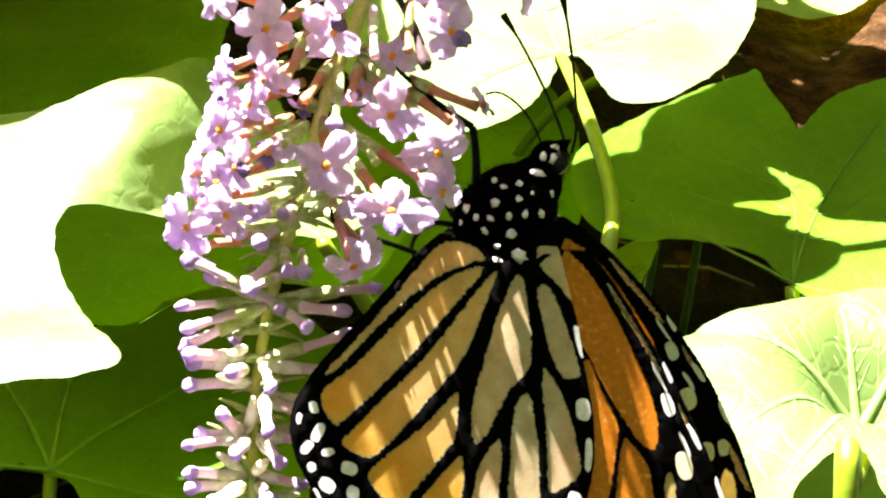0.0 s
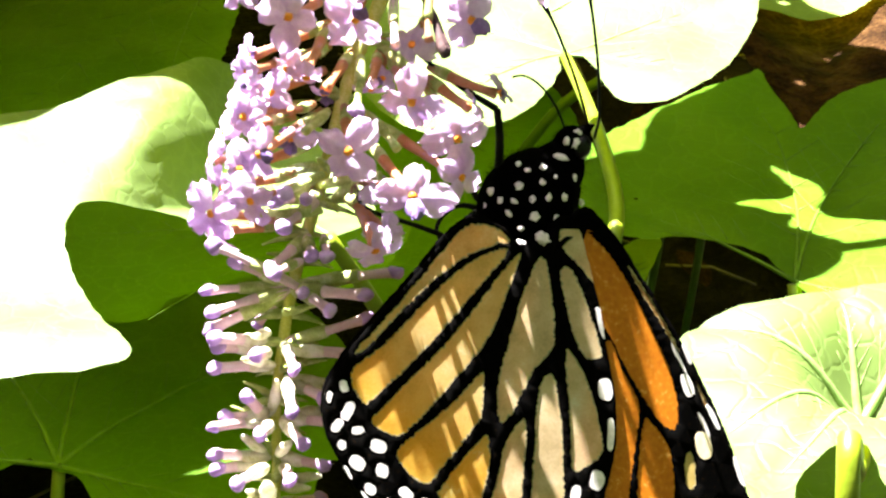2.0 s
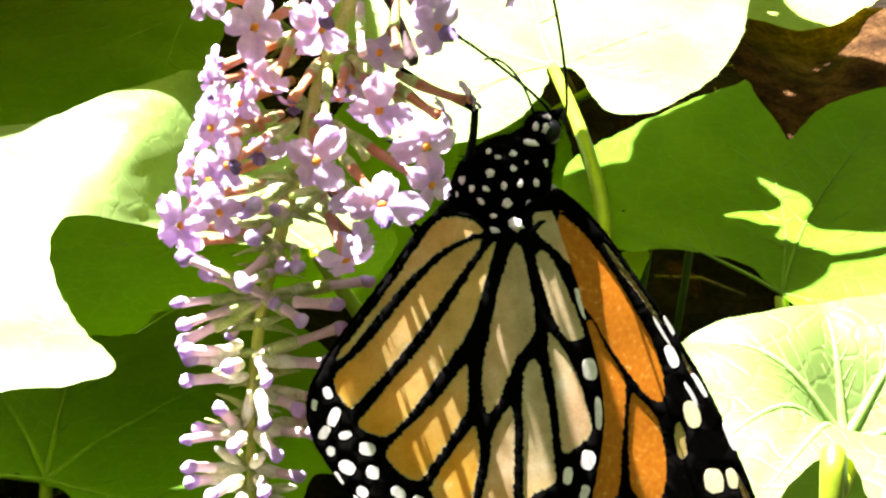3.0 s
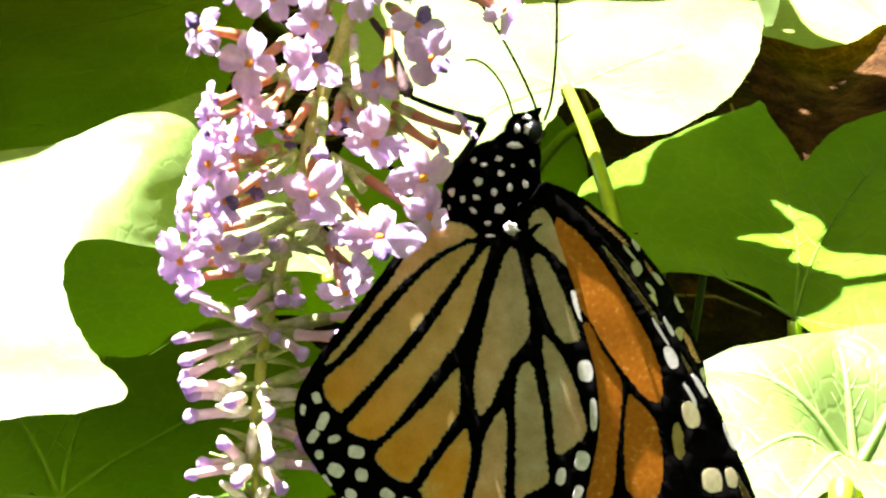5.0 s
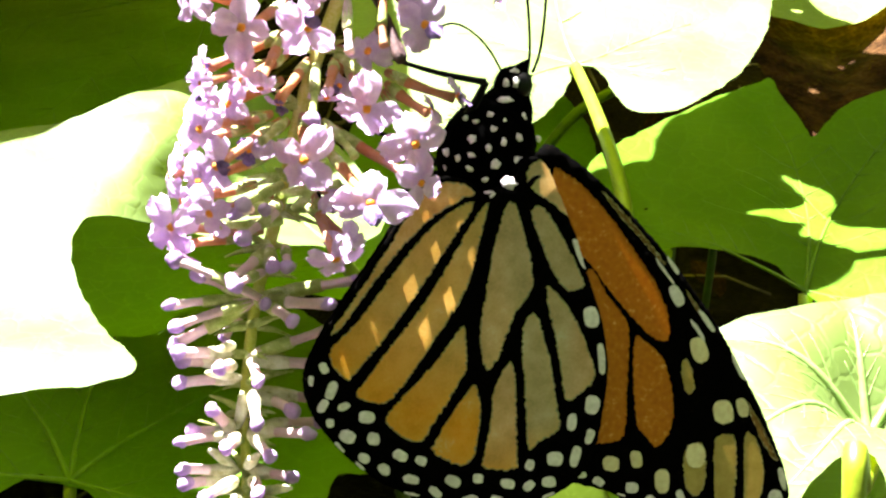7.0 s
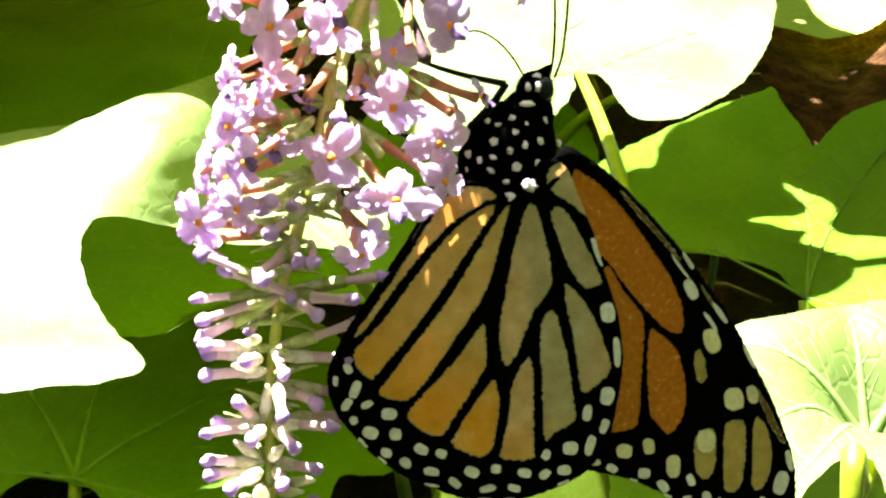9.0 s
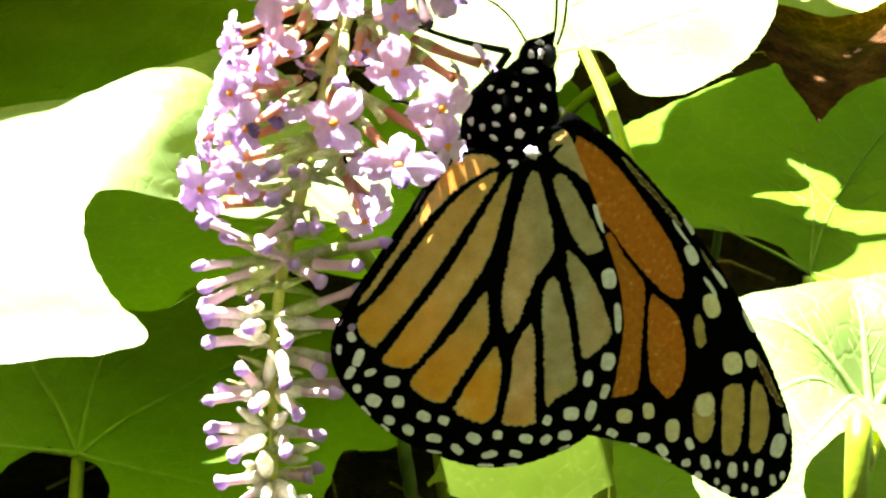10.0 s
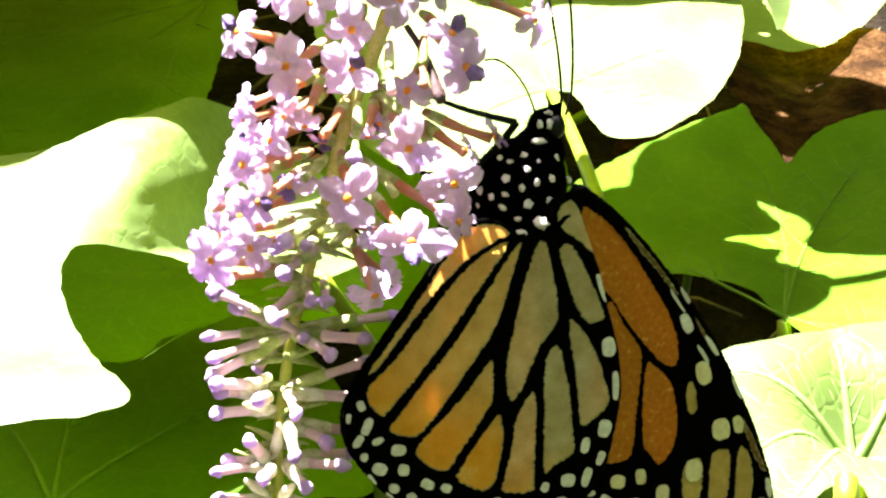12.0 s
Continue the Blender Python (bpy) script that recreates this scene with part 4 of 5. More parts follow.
tagged(fly, "orange and black butterfly with white spots clinging to the flower spike", "butterfly")

HIND_OUT = [(880, 245), (850, 225), (800, 218), (776, 232), (742, 274), (697, 348), (646, 425), (606, 486), (580, 540), (571, 580), (580, 622), (603, 660), (645, 705), (695, 742), (748, 765), (800, 785), (850, 793), (905, 790), (955, 775), (1010, 750), (1042, 720), (1065, 680), (1078, 620), (1087, 560), (1086, 510), (1076, 450), (1052, 372), (1032, 305), (1005, 235), (985, 192), (965, 180), (945, 190), (925, 225)]
# the left and lower cells take the orange painted for light from behind
HIND_CELLS = [
    ("strip", [(784, 236), (750, 280), (706, 352), (655, 430), (613, 492), (631, 484), (684, 410), (739, 340), (792, 287), (841, 256), (864, 243), (830, 225)]),
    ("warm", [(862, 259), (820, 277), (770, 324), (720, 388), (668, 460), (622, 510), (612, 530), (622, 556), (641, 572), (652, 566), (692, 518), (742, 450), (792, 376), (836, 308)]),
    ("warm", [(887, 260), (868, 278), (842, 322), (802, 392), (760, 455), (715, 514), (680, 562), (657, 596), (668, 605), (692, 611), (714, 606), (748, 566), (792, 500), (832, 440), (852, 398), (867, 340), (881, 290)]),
    ("tan", [(920, 258), (907, 290), (891, 350), (879, 420), (870, 480), (873, 530), (881, 548), (891, 544), (905, 520), (915, 490), (930, 452), (944, 432), (958, 412), (962, 388), (957, 350), (945, 302), (934, 266)]),
    ("tan", [(951, 212), (962, 190), (980, 185), (997, 202), (1014, 236), (1028, 270), (1030, 284), (1014, 276), (990, 255), (964, 240)]),
    ("tan", [(962, 266), (980, 266), (1000, 292), (1016, 322), (1035, 360), (1049, 394), (1044, 405), (1025, 411), (1010, 400), (991, 370), (976, 330), (962, 290)]),
    ("tan", [(985, 402), (1000, 412), (1024, 440), (1044, 480), (1059, 520), (1068, 553), (1054, 575), (1035, 590), (1021, 599), (1014, 588), (1006, 540), (996, 480), (986, 432)]),
    ("tan", [(960, 449), (970, 457), (978, 482), (990, 530), (1000, 590), (1006, 638), (998, 654), (970, 670), (956, 684), (949, 674), (947, 620), (944, 560), (941, 500), (946, 466)]),
    ("tan", [(923, 533), (930, 560), (932, 620), (933, 680), (935, 704), (929, 717), (900, 719), (872, 713), (874, 698), (886, 640), (891, 590), (902, 560)]),
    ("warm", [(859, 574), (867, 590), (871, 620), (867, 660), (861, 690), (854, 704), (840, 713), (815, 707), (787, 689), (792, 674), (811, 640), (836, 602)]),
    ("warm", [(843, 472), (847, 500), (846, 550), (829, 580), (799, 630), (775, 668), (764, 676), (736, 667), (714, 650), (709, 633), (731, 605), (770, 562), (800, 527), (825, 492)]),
]
HIND_SPOTS = [(602, 552, 8, 11, 30), (615, 590, 9, 18, -20), (600, 617, 8, 14, -30), (580, 575, 5, 10, 0), (636, 617, 12, 7, 25), (613, 646, 8, 8, 0), (675, 634, 15, 12, 0), (643, 668, 15, 12, -20),
              (687, 671, 11, 12, 0), (671, 704, 11, 9, -30), (705, 722, 12, 9, -40), (733, 698, 14, 10, -25), (768, 706, 11, 9, -20), (751, 738, 15, 8, -10), (793, 759, 14, 8, -35), (822, 739, 15, 10, -25),
              (865, 734, 10, 9, 0), (851, 769, 16, 7, 10), (898, 769, 13, 7, -15), (916, 742, 13, 9, -5), (952, 744, 12, 8, 35), (953, 709, 8, 10, -15), (986, 737, 13, 10, 0), (996, 697, 15, 13, 0),
              (1031, 692, 9, 20, -15), (1056, 658, 8, 15, -20), (1026, 634, 9, 16, -10), (1061, 604, 13, 18, -10), (1077, 525, 7, 30, 3), (1060, 454, 14, 20, 10), (1042, 345, 7, 30, 22),
              (630, 687, 13, 3, -48), (664, 717, 11, 3, -40), (752, 763, 14, 3, -12), (845, 789, 16, 3, 0), (890, 789, 14, 3, 0), (985, 759, 12, 3, 22)]
FORE_OUT = [(968, 178), (990, 157), (1020, 172), (1070, 210), (1120, 260), (1170, 316), (1220, 378), (1265, 442), (1305, 510), (1345, 590), (1375, 660), (1395, 722), (1401, 780), (1395, 822), (1374, 850), (1340, 864), (1300, 861), (1260, 840), (1210, 810), (1150, 775), (1100, 755), (1040, 741), (1005, 730), (970, 690), (940, 550), (920, 400), (922, 260), (940, 190)]
FORE_CELLS = [
    ("orange", [(1000, 200), (1020, 206), (1060, 236), (1100, 282), (1140, 340), (1174, 392), (1194, 440), (1199, 480), (1189, 494), (1165, 485), (1130, 450), (1090, 402), (1060, 362), (1030, 330), (1005, 260)]),
    ("orange", [(1060, 372), (1090, 414), (1115, 444), (1128, 475), (1127, 520), (1124, 580), (1121, 640), (1110, 664), (1070, 671), (1030, 660), (1020, 560), (1030, 450)]),
    ("orange", [(1138, 490), (1152, 491), (1184, 520), (1199, 560), (1204, 610), (1197, 650), (1175, 674), (1160, 664), (1141, 640), (1136, 600), (1134, 540)]),
    ("buff", [(1226, 672), (1250, 666), (1258, 690), (1258, 722), (1250, 750), (1235, 757), (1223, 740), (1219, 700)]),
    ("buff", [(1276, 656), (1300, 651), (1311, 666), (1310, 720), (1303, 768), (1286, 781), (1273, 770), (1271, 700)]),
    ("buff", [(1326, 650), (1340, 651), (1353, 680), (1357, 720), (1350, 760), (1335, 778), (1323, 768), (1323, 700)]),
    ("buff", [(1218, 530), (1230, 525), (1239, 556), (1238, 580), (1226, 582), (1219, 562)]),
    ("brown", [(1331, 594), (1342, 610), (1365, 653), (1381, 690), (1377, 695), (1357, 666), (1338, 624)]),
    ("brown", [(1084, 236), (1112, 262), (1150, 306), (1190, 356), (1186, 360), (1146, 314), (1108, 272)]),
    ("brown", [(1226, 402), (1246, 430), (1272, 470), (1268, 473), (1242, 437)]),
]
FORE_SPOTS = [(1288, 613, 19, 22, 10), (1321, 605, 11, 18, 15), (1248, 508, 15, 24, 20), (1210, 415, 11, 21, 25), (1205, 362, 5, 20, 30), (1191, 374, 3, 30, 36), (1262, 458, 5, 24, 34), (1246, 474, 4, 24, 34), (1318, 535, 8, 28, 26),
              (1095, 705, 15, 14, 0), (1138, 697, 11, 16, 10), (1182, 733, 14, 22, 0), (1073, 736, 11, 8, -25), (1130, 745, 12, 10, 0), (1164, 768, 9, 14, 40), (1213, 758, 7, 13, 20), (1243, 792, 9, 15, 15), (1207, 793, 9, 8, 0),
              (1230, 817, 7, 8, 30), (1265, 797, 4, 8, 0), (1292, 808, 9, 16, 5), (1316, 802, 4, 10, 0), (1340, 805, 8, 17, -5), (1374, 765, 13, 24, -15), (1388, 725, 6, 20, 12), (1264, 828, 5, 7, 20), (1281, 844, 8, 9, 10),
              (1315, 840, 5, 8, 0), (1333, 847, 7, 9, 10), (1366, 828, 6, 11, 10), (1383, 820, 5, 8, 0), (1044, 726, 10, 5, 10), (1112, 758, 8, 3, -15), (1172, 786, 9, 3, -30), (1240, 688, 18, 22, 0)]
WING_MATS = {"strip": CELL_STRIP, "brown": CELL_BROWN, "warm": CELL_BACKLIT, "tan": CELL_TAN, "orange": CELL_ORANGE, "buff": CELL_BUFF}


def make_wing(name, outline, cells, spots, label, seed, cream=(0, 1, 2, 9, 10, 11, 34)):
    """Black veined frame with thin translucent cells and scaly white spots set into it."""
    jit = random.Random(seed)

    def rough(loop, step, amount):
        return [p + Vector((jit.uniform(-amount, amount), jit.uniform(-amount, amount))) for p in resample(loop, step)]

    out = rough(spline(outline, 8, True), 5, 1.0)
    loops = [out]
    for kind, pts in cells:
        loops.append(rough(spline(pts, 6, True), 3.0, 1.8))
    for x, y, rx, ry, turn in spots:
        c, s = math.cos(radians(turn)), math.sin(radians(turn))
        ring = []
        for k in range(14):
            a = 2 * math.pi * k / 14
            u, v = 0.92 * rx * abs(math.cos(a)) ** 0.75 * math.copysign(1, math.cos(a)), 0.92 * ry * abs(math.sin(a)) ** 0.75 * math.copysign(1, math.sin(a))
            ring.append(Vector((x + u * c + v * s + jit.uniform(-0.9, 0.9), y + u * s * -1 + v * c + jit.uniform(-0.9, 0.9))))
        loops.append(ring)
    inner = []
    for loop in loops[1:len(cells) + 1]:
        k = len(loop)
        area = sum(loop[i].x * loop[(i + 1) % k].y - loop[(i + 1) % k].x * loop[i].y for i in range(k))
        turn = 1 if area > 0 else -1
        ring = []
        for i in range(0, k):
            d = (loop[(i + 1) % k] - loop[i - 1]).normalized()
            ring.append(loop[i] + Vector((-d.y, d.x)) * turn * max(0.5, jit.gauss(1.6, 0.9)))
        inner.append(ring)
    co, tri, mid = triangulate(loops + inner, 22)
    free = inside(mid[:, 0], mid[:, 1], out)
    picks = []
    for loop in loops[:0:-1]:
        hit = inside(mid[:, 0], mid[:, 1], loop) & free
        free &= ~hit
        picks.append(hit)
    picks = picks[::-1]
    wing = part(name, sheet(co, tri[free], on_wing, 0.00022), WING_DARK, fly, label)
    for (kind, _), hit, ring in zip(cells, picks, inner):
        core = inside(mid[:, 0], mid[:, 1], ring)
        if kind == "orange":
            core |= hit
        part("wing_cell", sheet(co, tri[hit & core], on_wing), WING_MATS[kind], wing)
        if (hit & ~core).any():
            part("cell_rim", sheet(co, tri[hit & ~core], on_wing), CELL_RIM, wing, smooth=False)
    for k, hit in enumerate(picks[len(cells):]):
        if hit.any():
            part("wing_spot", sheet(co, tri[hit], on_wing, 0.00030), SPOT_CREAM if name == "forewing" and k in cream else SPOT, wing, smooth=False)
    return wing


def twin(wing, label):
    """The wing of the other side, on the same meshes."""
    other = new(wing.name.split(".")[0], wing.data)
    other.parent = fly
    tagged(other, label)
    for c in wing.children:
        o = new(c.name.split(".")[0], c.data)
        o.parent = other
    return other


hind_near = make_wing("hindwing", HIND_OUT, HIND_CELLS, HIND_SPOTS, "tan hindwing with black veins and a white-spotted black edge", 1)
fore_near = make_wing("forewing", FORE_OUT, FORE_CELLS, FORE_SPOTS, "deep orange forewing with a black, white-spotted tip", 2)
part("vein_spur", tube(bmesh.new(), [on_wing(x, y, 0.0001) for x, y in ((950, 236), (958, 225), (966, 216), (975, 212))], [0.0003, 0.00032, 0.00026, 0.0001], 6), WING_DARK, hind_near)
hind_far = twin(hind_near, "hindwing of the far side")
fore_far = twin(fore_near, "forewing of the far side")

# body
bm = bmesh.new()
ball(bm, bf(888, 168, -4.2), (0.0052, 0.0062, 0.0052), Euler((0, 0, radians(-28))).to_matrix(), 36, 24)
ball(bm, bf(921, 105, -4.2), (0.0031, 0.0036, 0.0030), Euler((0, 0, radians(-20))).to_matrix(), 28, 18)
for v in bm.verts:
    v.co += v.normal * 0.00018 * noise.noise(v.co * 1500)
part("thorax", bm, FUZZ, fly, "furry black thorax with white dots")
bm = bmesh.new()
path = spline([bf(850, 215, -5.2), bf(795, 330, -7), bf(748, 440, -8.5), bf(708, 530, -9.5), bf(690, 580, -10)], 6)
tube(bm, path, [0.0022 + 0.0008 * math.sin(math.pi * min(1, i / (len(path) - 1) + 0.15)) + 0.00012 * math.sin(i * 2.1) - 0.0016 * (i / (len(path) - 1)) ** 4 for i in range(len(path))], 18)
part("abdomen", bm, FUZZ, fly, "slim black abdomen")
HEAD = bf(938, 50, -4.2)
head = part("head", ball(bmesh.new(), HEAD, (0.0021, 0.0021, 0.0022), None, 28, 18), FUZZ, fly, "small black head")
part("eye", ball(bmesh.new(), bf(952, 52, -3.0), (0.0012, 0.0014, 0.0011), None, 20, 14), EYE, head, "glossy black compound eye")
part("eye", ball(bmesh.new(), bf(948, 50, -6.0), (0.0012, 0.0014, 0.0011), None, 20, 14), EYE, head, "glossy black compound eye")
for a, b in (((950, 26, -3.6), (966, 6, -3.4)), ((944, 26, -5), (960, 8, -5))):
    part("palp", tube(bmesh.new(), curved(bf(*a), bf(*b), Vector((0, 0.0002, 0))), [0.0006, 0.0007, 0.0006, 0.0005, 0.0004, 0.0003, 0.0002, 0.0001], 8), FUZZ, head)
DOTS = [(925, 50, 7, 9), (942, 49, 8, 11), (941, 28, 8, 6), (922, 80, 16, 7), (951, 110, 9, 9), (895, 108, 9, 7), (919, 118, 6, 5), (870, 120, 7, 5), (900, 134, 8, 7), (851, 112, 6, 6), (862, 150, 9, 9), (942, 148, 9, 9),
        (890, 166, 7, 7), (917, 156, 6, 8), (819, 172, 10, 8), (838, 183, 8, 8), (861, 178, 9, 5), (902, 195, 12, 9), (942, 187, 12, 7), (817, 198, 7, 8), (860, 201, 11, 7), (837, 210, 6, 4), (884, 222, 8, 5), (926, 228, 15, 13), (891, 248, 10, 9), (982, 147, 7, 7), (958, 128, 3, 3), (800, 206, 4, 6)]
for x, y, rx, ry in DOTS:
    best = -5.0
    for cx, cy, cz, ax, ay, az in ((888, 168, -4.2, 5.4, 5.9, 5.2), (921, 105, -4.2, 3.1, 3.6, 3.0), (938, 50, -4.2, 2.1, 2.1, 2.2), (952, 52, -3.0, 1.2, 1.4, 1.1)):
        u, v = (x - cx) * UNIT * 1000 / ax, (y - cy) * UNIT * 1000 / ay
        if u * u + v * v < 1:
            best = max(best, cz + az * math.sqrt(1 - u * u - v * v))
    if y > 215:
        best = max(best, 1.25)
    bm = ball(bmesh.new(), bf(x, y, best), (rx * UNIT * 0.86, ry * UNIT * 0.86, 0.0002), None, 18, 6)
    for v in bm.verts:
        k = 0.6 * noise.noise((v.co - bf(x, y, best)) * 3600 + Vector((x, y, 0)))
        v.co += (v.co - bf(x, y, best)) * k
    part("white_dot", bm, SPOT, fly)
# fur
fur = random.Random(3)
bm = bmesh.new()
for _ in range(1500):
    cx, cy, cz, ax, ay, az = fur.choice(((888, 168, -4.2, 5.3, 5.9, 5.2), (888, 168, -4.2, 5.3, 5.9, 5.2), (921, 105, -4.2, 3.1, 3.6, 3.0), (938, 50, -4.2, 2.1, 2.1, 2.2)))
    d = Vector((fur.gauss(0, 1), fur.gauss(0, 1), fur.gauss(0, 1))).normalized()
    p = bf(cx, cy, cz) + Vector((d.x * ax, d.y * ay, d.z * az)) / 1000 * 0.98
    q = p + (d + Vector((fur.uniform(-0.5, 0.5), -0.5, fur.uniform(-0.4, 0.4)))) * fur.uniform(0.0003, 0.0009)
    s = d.orthogonal().normalized() * 0.00005
    bm.faces.new([bm.verts.new(p - s), bm.verts.new(p + s), bm.verts.new(q)])
tagged(part("fur", bm, FUZZ, fly, smooth=False), kind="stuff")


def leg(points, thick=0.00028, label=""):
    path = spline([bf(*p) for p in points], 6)
    n = len(path)
    return part("leg", tube(bmesh.new(), path, [thick * (1.25 - 0.6 * i / n) for i in range(n)], 8), LEG, fly, label)


def segment(name, length, r0, r1, bend, claw=False):
    """A straight piece of a leg along x, its joint at the root."""
    path = [Vector((length * k / 10, bend * math.sin(math.pi * k / 10), 0)) for k in range(11)]
    bm = tube(bmesh.new(), path, [r0 + (r1 - r0) * k / 10 for k in range(11)], 8)
    if claw:
        tube(bm, [path[-1], path[-1] + Vector((0.0006, 0.0002, 0.0002)), path[-1] + Vector((0.0009, -0.0003, 0.0004))], [r1, r1 * 0.7, r1 * 0.3], 6)
    return part(name, bm, LEG, fly)


shin = segment("shin", 0.0132, 0.00040, 0.00018, 0.0005, True)
thigh = segment("thigh", 0.0068, 0.00042, 0.00050, 0.0002)
leg_mid = leg(((800, 215, -3), (786, 240, -2), (779, 272, -1), (745, 268, 0), (690, 264, 1), (630, 262, 2), (600, 250, 3), (594, 232, 3)))
leg_rear = leg(((800, 190, -5), (760, 150, -6), (720, 138, -6), (690, 130, -6), (670, 128, -6)))
leg_low = leg(((800, 205, -4), (770, 210, -3), (748, 232, -2), (742, 262, -1), (760, 285, 0)), 0.00026)


def antenna(base, pts, name="antenna"):
    """A thin feeler with a club; its space lies at its root."""
    origin = bf(*base)
    path = spline([bf(*p) - origin for p in pts], 10)
    n = len(path) - 1
    bm = tube(bmesh.new(), path, [0.00017 + 0.0003 * max(0, (i / n - 0.82) / 0.18) ** 0.7 * (1 if i < n else 0.5) for i in range(n + 1)], 8)
    ob = part(name, bm, LEG, fly)
    ob.location = origin
    return ob


feel_a = antenna((972, 30, -3.2), [(972, 30, -3.2), (980, -10, -2), (978, -90, 0), (968, -180, 2), (958, -240, 3)])
feel_b = antenna((964, 28, -4.8), [(964, 28, -4.8), (968, -15, -5), (964, -90, -5), (952, -180, -5), (938, -240, -5)])
tongue = part("proboscis", tube(bmesh.new(), spline([bf(*p) - bf(918, 28, -4.0) for p in ((918, 28, -4.0), (904, 4, -3.6), (887, -18, -3.2), (867, -36, -2.8), (846, -48, -2.4), (826, -52, -2), (808, -46, -1.6))], 6), 0.00014, 8), LEG, fly, "thin curled proboscis")
tongue.location = bf(918, 28, -4.0)


def turned(rx, ry, rz, shift=(0, 0, 0)):
    """A pose from a turn given as a vector of degrees and a shift in metres."""
    v = Vector((radians(rx), radians(ry), radians(rz)))
    m = Matrix.Rotation(v.length, 4, v.normalized()) if v.length > 1e-6 else Matrix()
    return Matrix.Translation(shift) @ m


def motions():
    # the spike sways: millimetres across and up, degrees of roll
    walk(spike, [(t, FLOWER_HOME @ pose(x / 1000, y / 1000, 0, 0, 0, r)) for t, x, y, r in (
        (0.0, 1.36, -1.59, -2.00), (0.5, 4.53, -2.18, -1.15), (1.0, 1.05, -1.80, -1.41), (1.5, 1.06, -0.82, -1.95), (2.0, 2.42, -0.78, -1.73), (2.5, 0.57, -2.17, -1.66), (3.0, 1.46, -0.09, -0.90),
        (3.5, 1.02, -2.09, -1.04), (3.7, 1.45, -0.68, -1.29), (5.3, 0.48, 0.14, 0.70), (5.5, 0.57, -0.70, -0.03), (6.0, -0.32, -0.31, -0.03), (6.5, -1.00, -0.57, -0.16), (6.7, -1.30, -0.56, -0.30),
        (8.3, -1.15, 0.11, -0.30), (8.5, -0.56, 0.04, -0.37), (9.0, 0.28, -0.05, -0.22), (9.5, 0.00, 0.00, 0.00), (10.0, 0.01, -0.07, 0.12), (10.5, 0.98, -0.08, 0.47), (11.0, 0.21, -0.16, 0.16), (11.5, 1.02, 0.04, -0.97), (12.0, 1.66, 0.22, -1.37))])
    # the butterfly climbs and turns upright
    walk(fly, [(t, FLY_HOME @ pose(x / 1000, y / 1000, 0, 0, 0, r)) for t, x, y, r in (
        (0.0, 0.51, -8.54, -14.9), (0.5, 3.96, -8.01, -15.8), (1.0, 0.66, -7.30, -18.7), (1.5, 0.81, -7.27, -20.7), (2.0, 2.14, -7.38, -15.3), (2.5, -0.15, -8.11, -14.5), (3.0, 1.44, -4.20, -12.9), (3.5, 0.18, -5.21, -9.6),
        (3.7, 0.95, -3.20, -8.6), (5.3, 0.14, -0.78, -4.4), (5.5, 0.06, -2.14, -4.7), (6.0, -0.83, -1.75, -3.3), (6.5, -0.81, -0.27, 1.1), (6.7, -1.09, -0.27, 0.7), (8.3, -1.04, -0.05, -0.2), (8.5, -0.41, -0.08, -0.2),
        (9.0, 0.34, -0.15, -0.3), (9.5, 0.00, 0.00, 0.0), (10.0, 0.06, -0.17, -0.2), (10.5, 0.90, -0.10, 0.1), (11.0, 0.14, -0.38, -0.4), (11.5, 1.00, -0.29, -1.0), (12.0, 1.71, -0.09, -1.5))])
    # the wings part and close: the near pair's turn as a vector; how far the far pair opens and swings forward
    rows = ((0.0, -19.5, 0.9, 7.8, 6, 13), (0.5, -14.8, -3.9, 10.5, 6, 10), (1.0, -19.5, 1.7, 13.3, 28, 12), (1.5, -19.5, 0.5, 13.6, 28, 12), (2.0, -20.2, 1.6, 8.6, 8, 2), (2.5, -18.7, 1.9, 9.3, 8, 2), (3.0, -16.7, 1.7, 10.6, 10, 3), (3.5, -19.6, 8.7, 9.4, 46, 21),
            (3.7, -19.2, 8.2, 7.7, 45, 21), (5.3, -11.6, -1.2, 0.8, 22, 15), (5.5, -11.6, -1.2, 0.5, 21, 14), (6.0, -9.5, -2.0, -0.7, 15, 11), (6.5, -9.6, -0.9, -1.4, 1, 1), (6.7, -8.0, -1.0, -1.1, 0, 0), (8.3, -1.7, -1.1, -0.3, 0, 0), (8.5, -1.9, -1.2, -0.3, 0, 0),
            (9.0, 0.3, -0.8, 0, 0, 0), (9.5, 0, 0, 0, 0, 0), (10.0, 1.8, 0.5, 0.1, 0, 0), (10.5, 2.2, 0.7, 0.4, 0, 0), (11.0, 2.0, 2.4, 0.4, 0, 0), (11.5, 2.1, 3.0, -0.2, 0, 0), (12.0, 1.9, 4.2, -0.1, 0, 0))
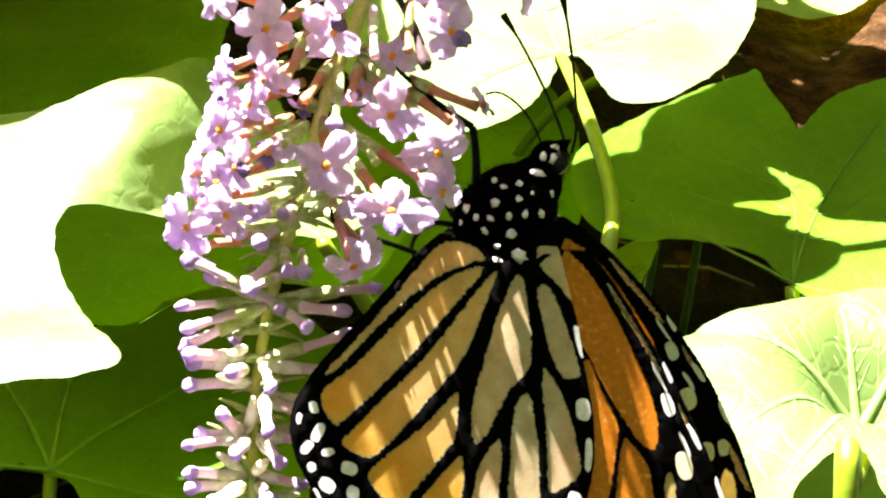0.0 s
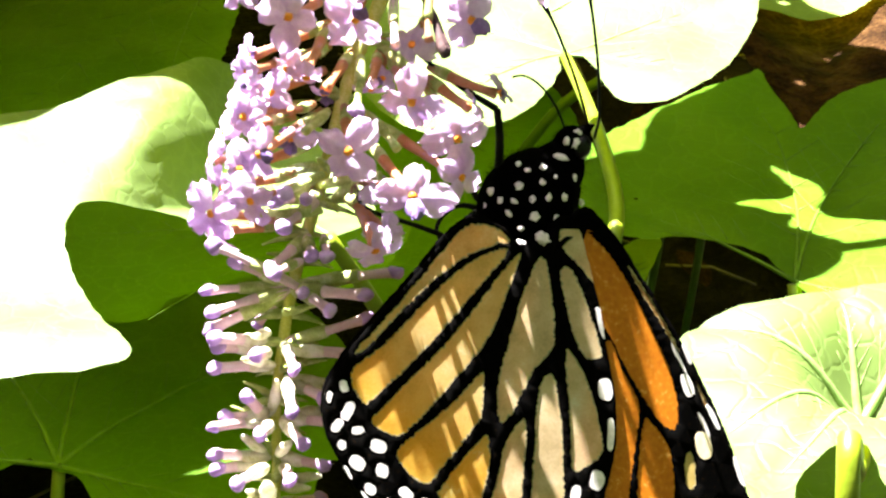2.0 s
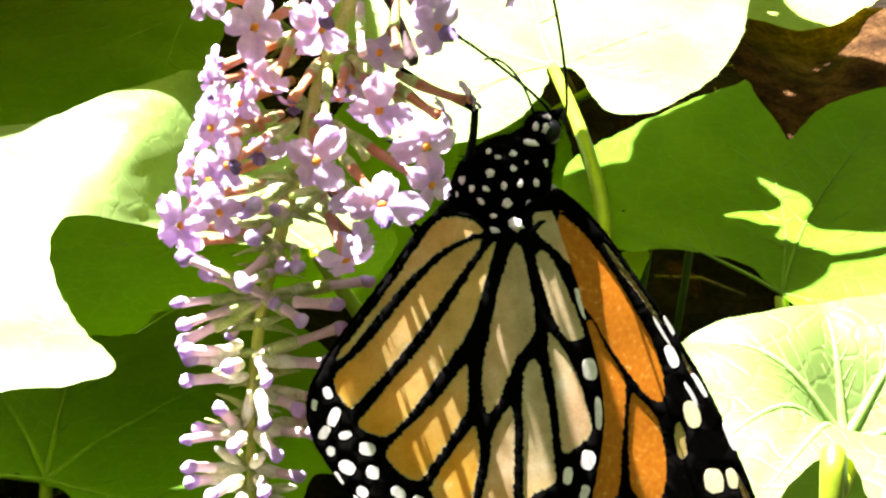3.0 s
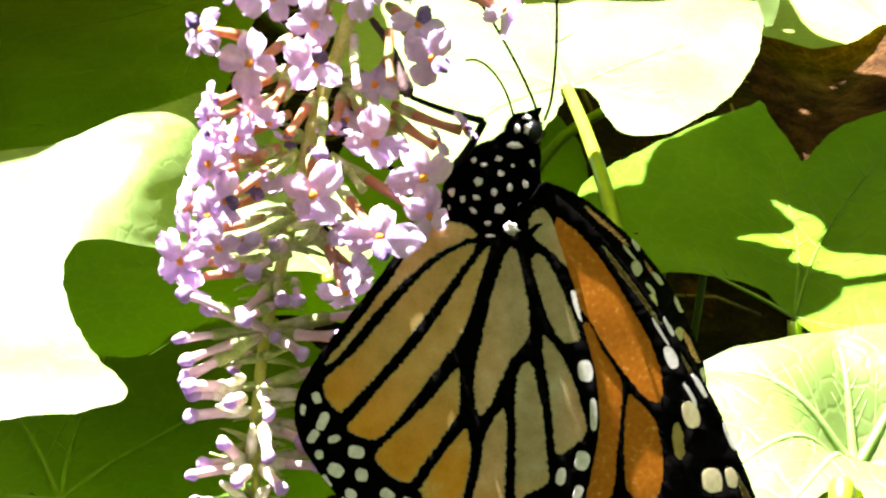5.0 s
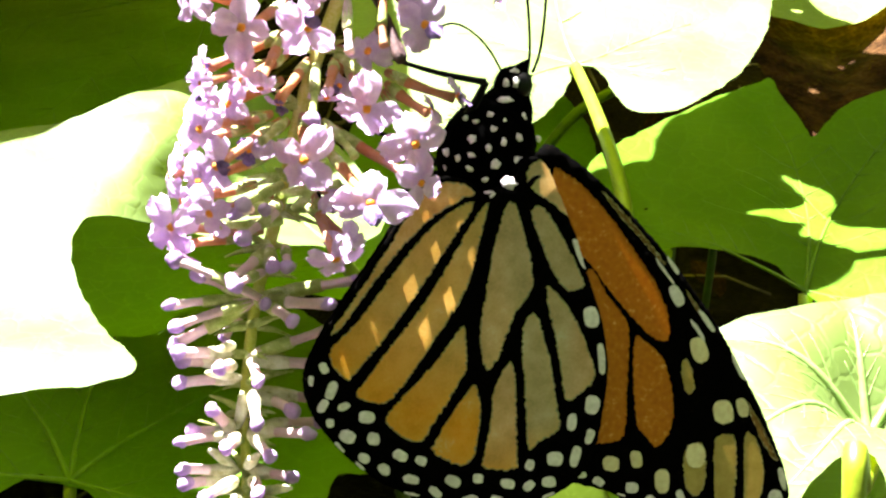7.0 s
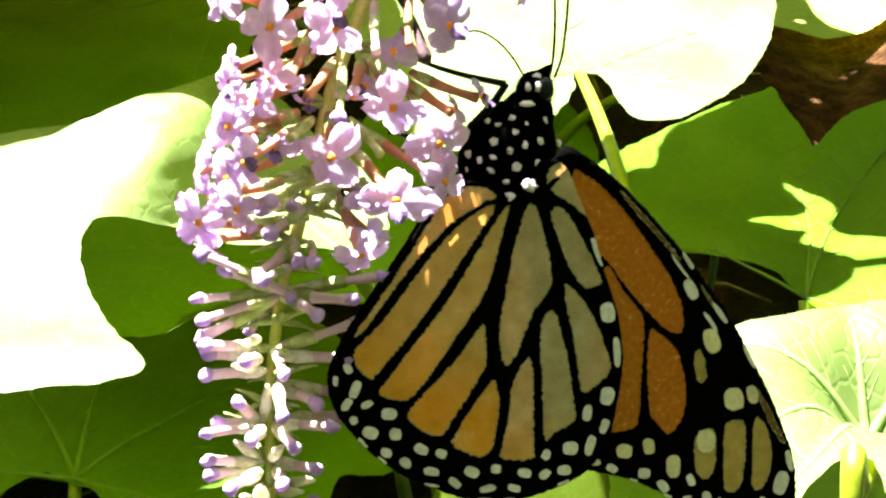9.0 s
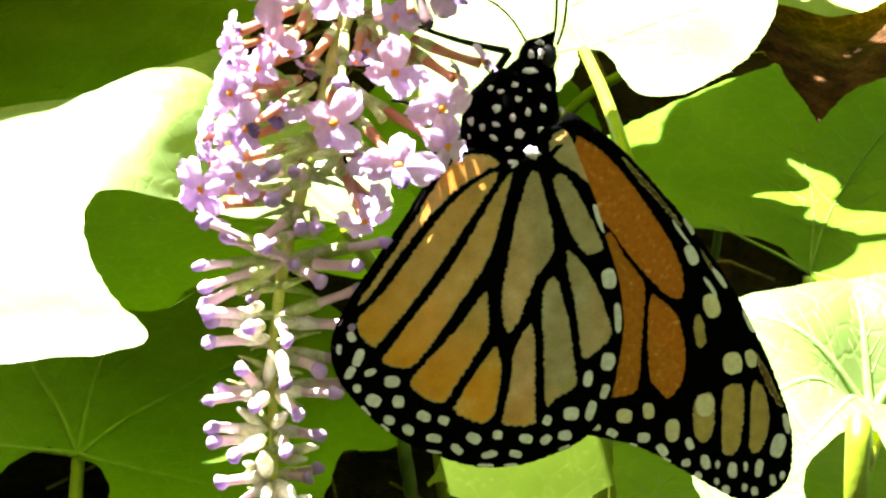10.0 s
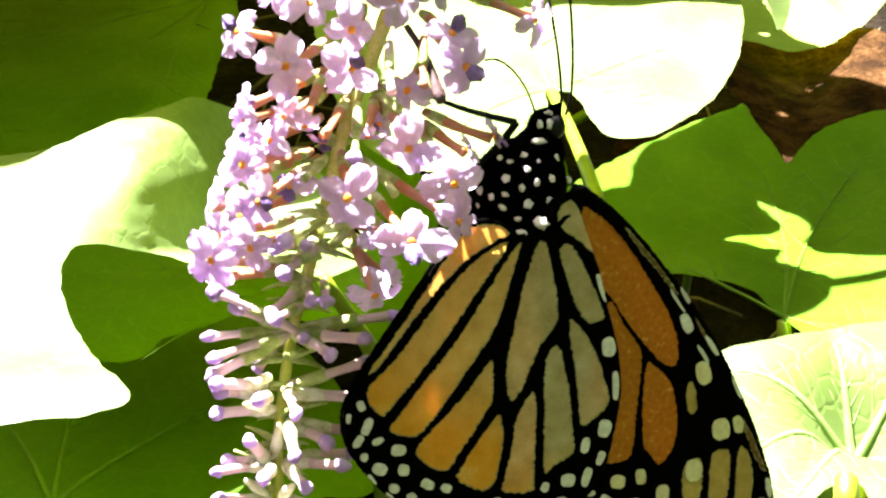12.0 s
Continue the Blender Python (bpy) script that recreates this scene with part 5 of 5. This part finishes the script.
    for wing, off, far in ((hind_near, 0.65, False), (fore_near, 0.28, False), (fore_far, 0.0, True), (hind_far, -0.3, True)):
        made = []
        for t, x, y, z, spread, swing in rows:
            m = turned(x, y, z, WING_UP * off / 1000)
            if far:
                flat = WING_UP * Vector((x, y, z)).dot(WING_UP) + WING_UP * swing
                m = Matrix.Translation(WING_UP * off / 1000) @ Matrix.Rotation(radians(spread), 4, ALONG) @ turned(*flat)
                if x > 0 or wing is hind_far:
                    m = turned(x, y, z, WING_UP * off / 1000)
            made.append((t, m))
        walk(wing, made)
    # the foreleg that grips the flower: its knee in millimetres, the turn of shin and thigh
    rows = ((0.0, -8.20, 11.74, 155, 289), (0.5, -8.57, 11.37, 159, 286), (1.0, -9.23, 10.63, 163, 292), (1.5, -9.40, 10.31, 162, 294), (2.0, -8.29, 11.93, 158, 288), (2.5, -7.69, 11.09, 157, 282), (3.0, -6.93, 10.97, 161, 275), (3.5, -4.03, 11.35, 166, 240),
            (5.5, -3.59, 11.08, 162, 241), (6.0, -3.02, 11.24, 162, 238), (6.5, -2.28, 10.65, 163, 237), (9.0, -2.60, 10.89, 163, 230), (9.5, -2.55, 10.85, 163, 230), (12.0, -2.83, 10.78, 162, 230))
    walk(shin, [(t, pose(x / 1000, y / 1000, 0.0005, 0, 0, a)) for t, x, y, a, b in rows])
    walk(thigh, [(t, pose(x / 1000, y / 1000, 0.0004, 0, 28, b)) for t, x, y, a, b in rows])
    # the feelers swing
    for feeler, swing in ((feel_a, ((0.0, 17), (0.5, 26), (1.0, 45), (1.5, 34), (2.0, 17), (2.5, 10), (3.0, 18), (3.5, 10), (5.5, -2), (6.0, -4), (6.5, -8), (9.5, -6), (12.0, 0))),
                          (feel_b, ((0.0, 34), (0.5, 32), (1.0, 55), (1.5, 38), (2.0, 29), (2.5, 25), (3.0, 58), (3.5, 57), (5.5, 20), (6.0, 19), (6.5, 2), (9.0, -5), (12.0, 3))),
                          (tongue, ((0.0, 8), (0.5, 10), (3.0, 0), (6.0, -12), (6.5, -6), (9.5, 0), (12.0, -10)))):
        home = feeler.location.copy()
        walk(feeler, [(t, turned(0, 0, r, home)) for t, r in swing])


motions()
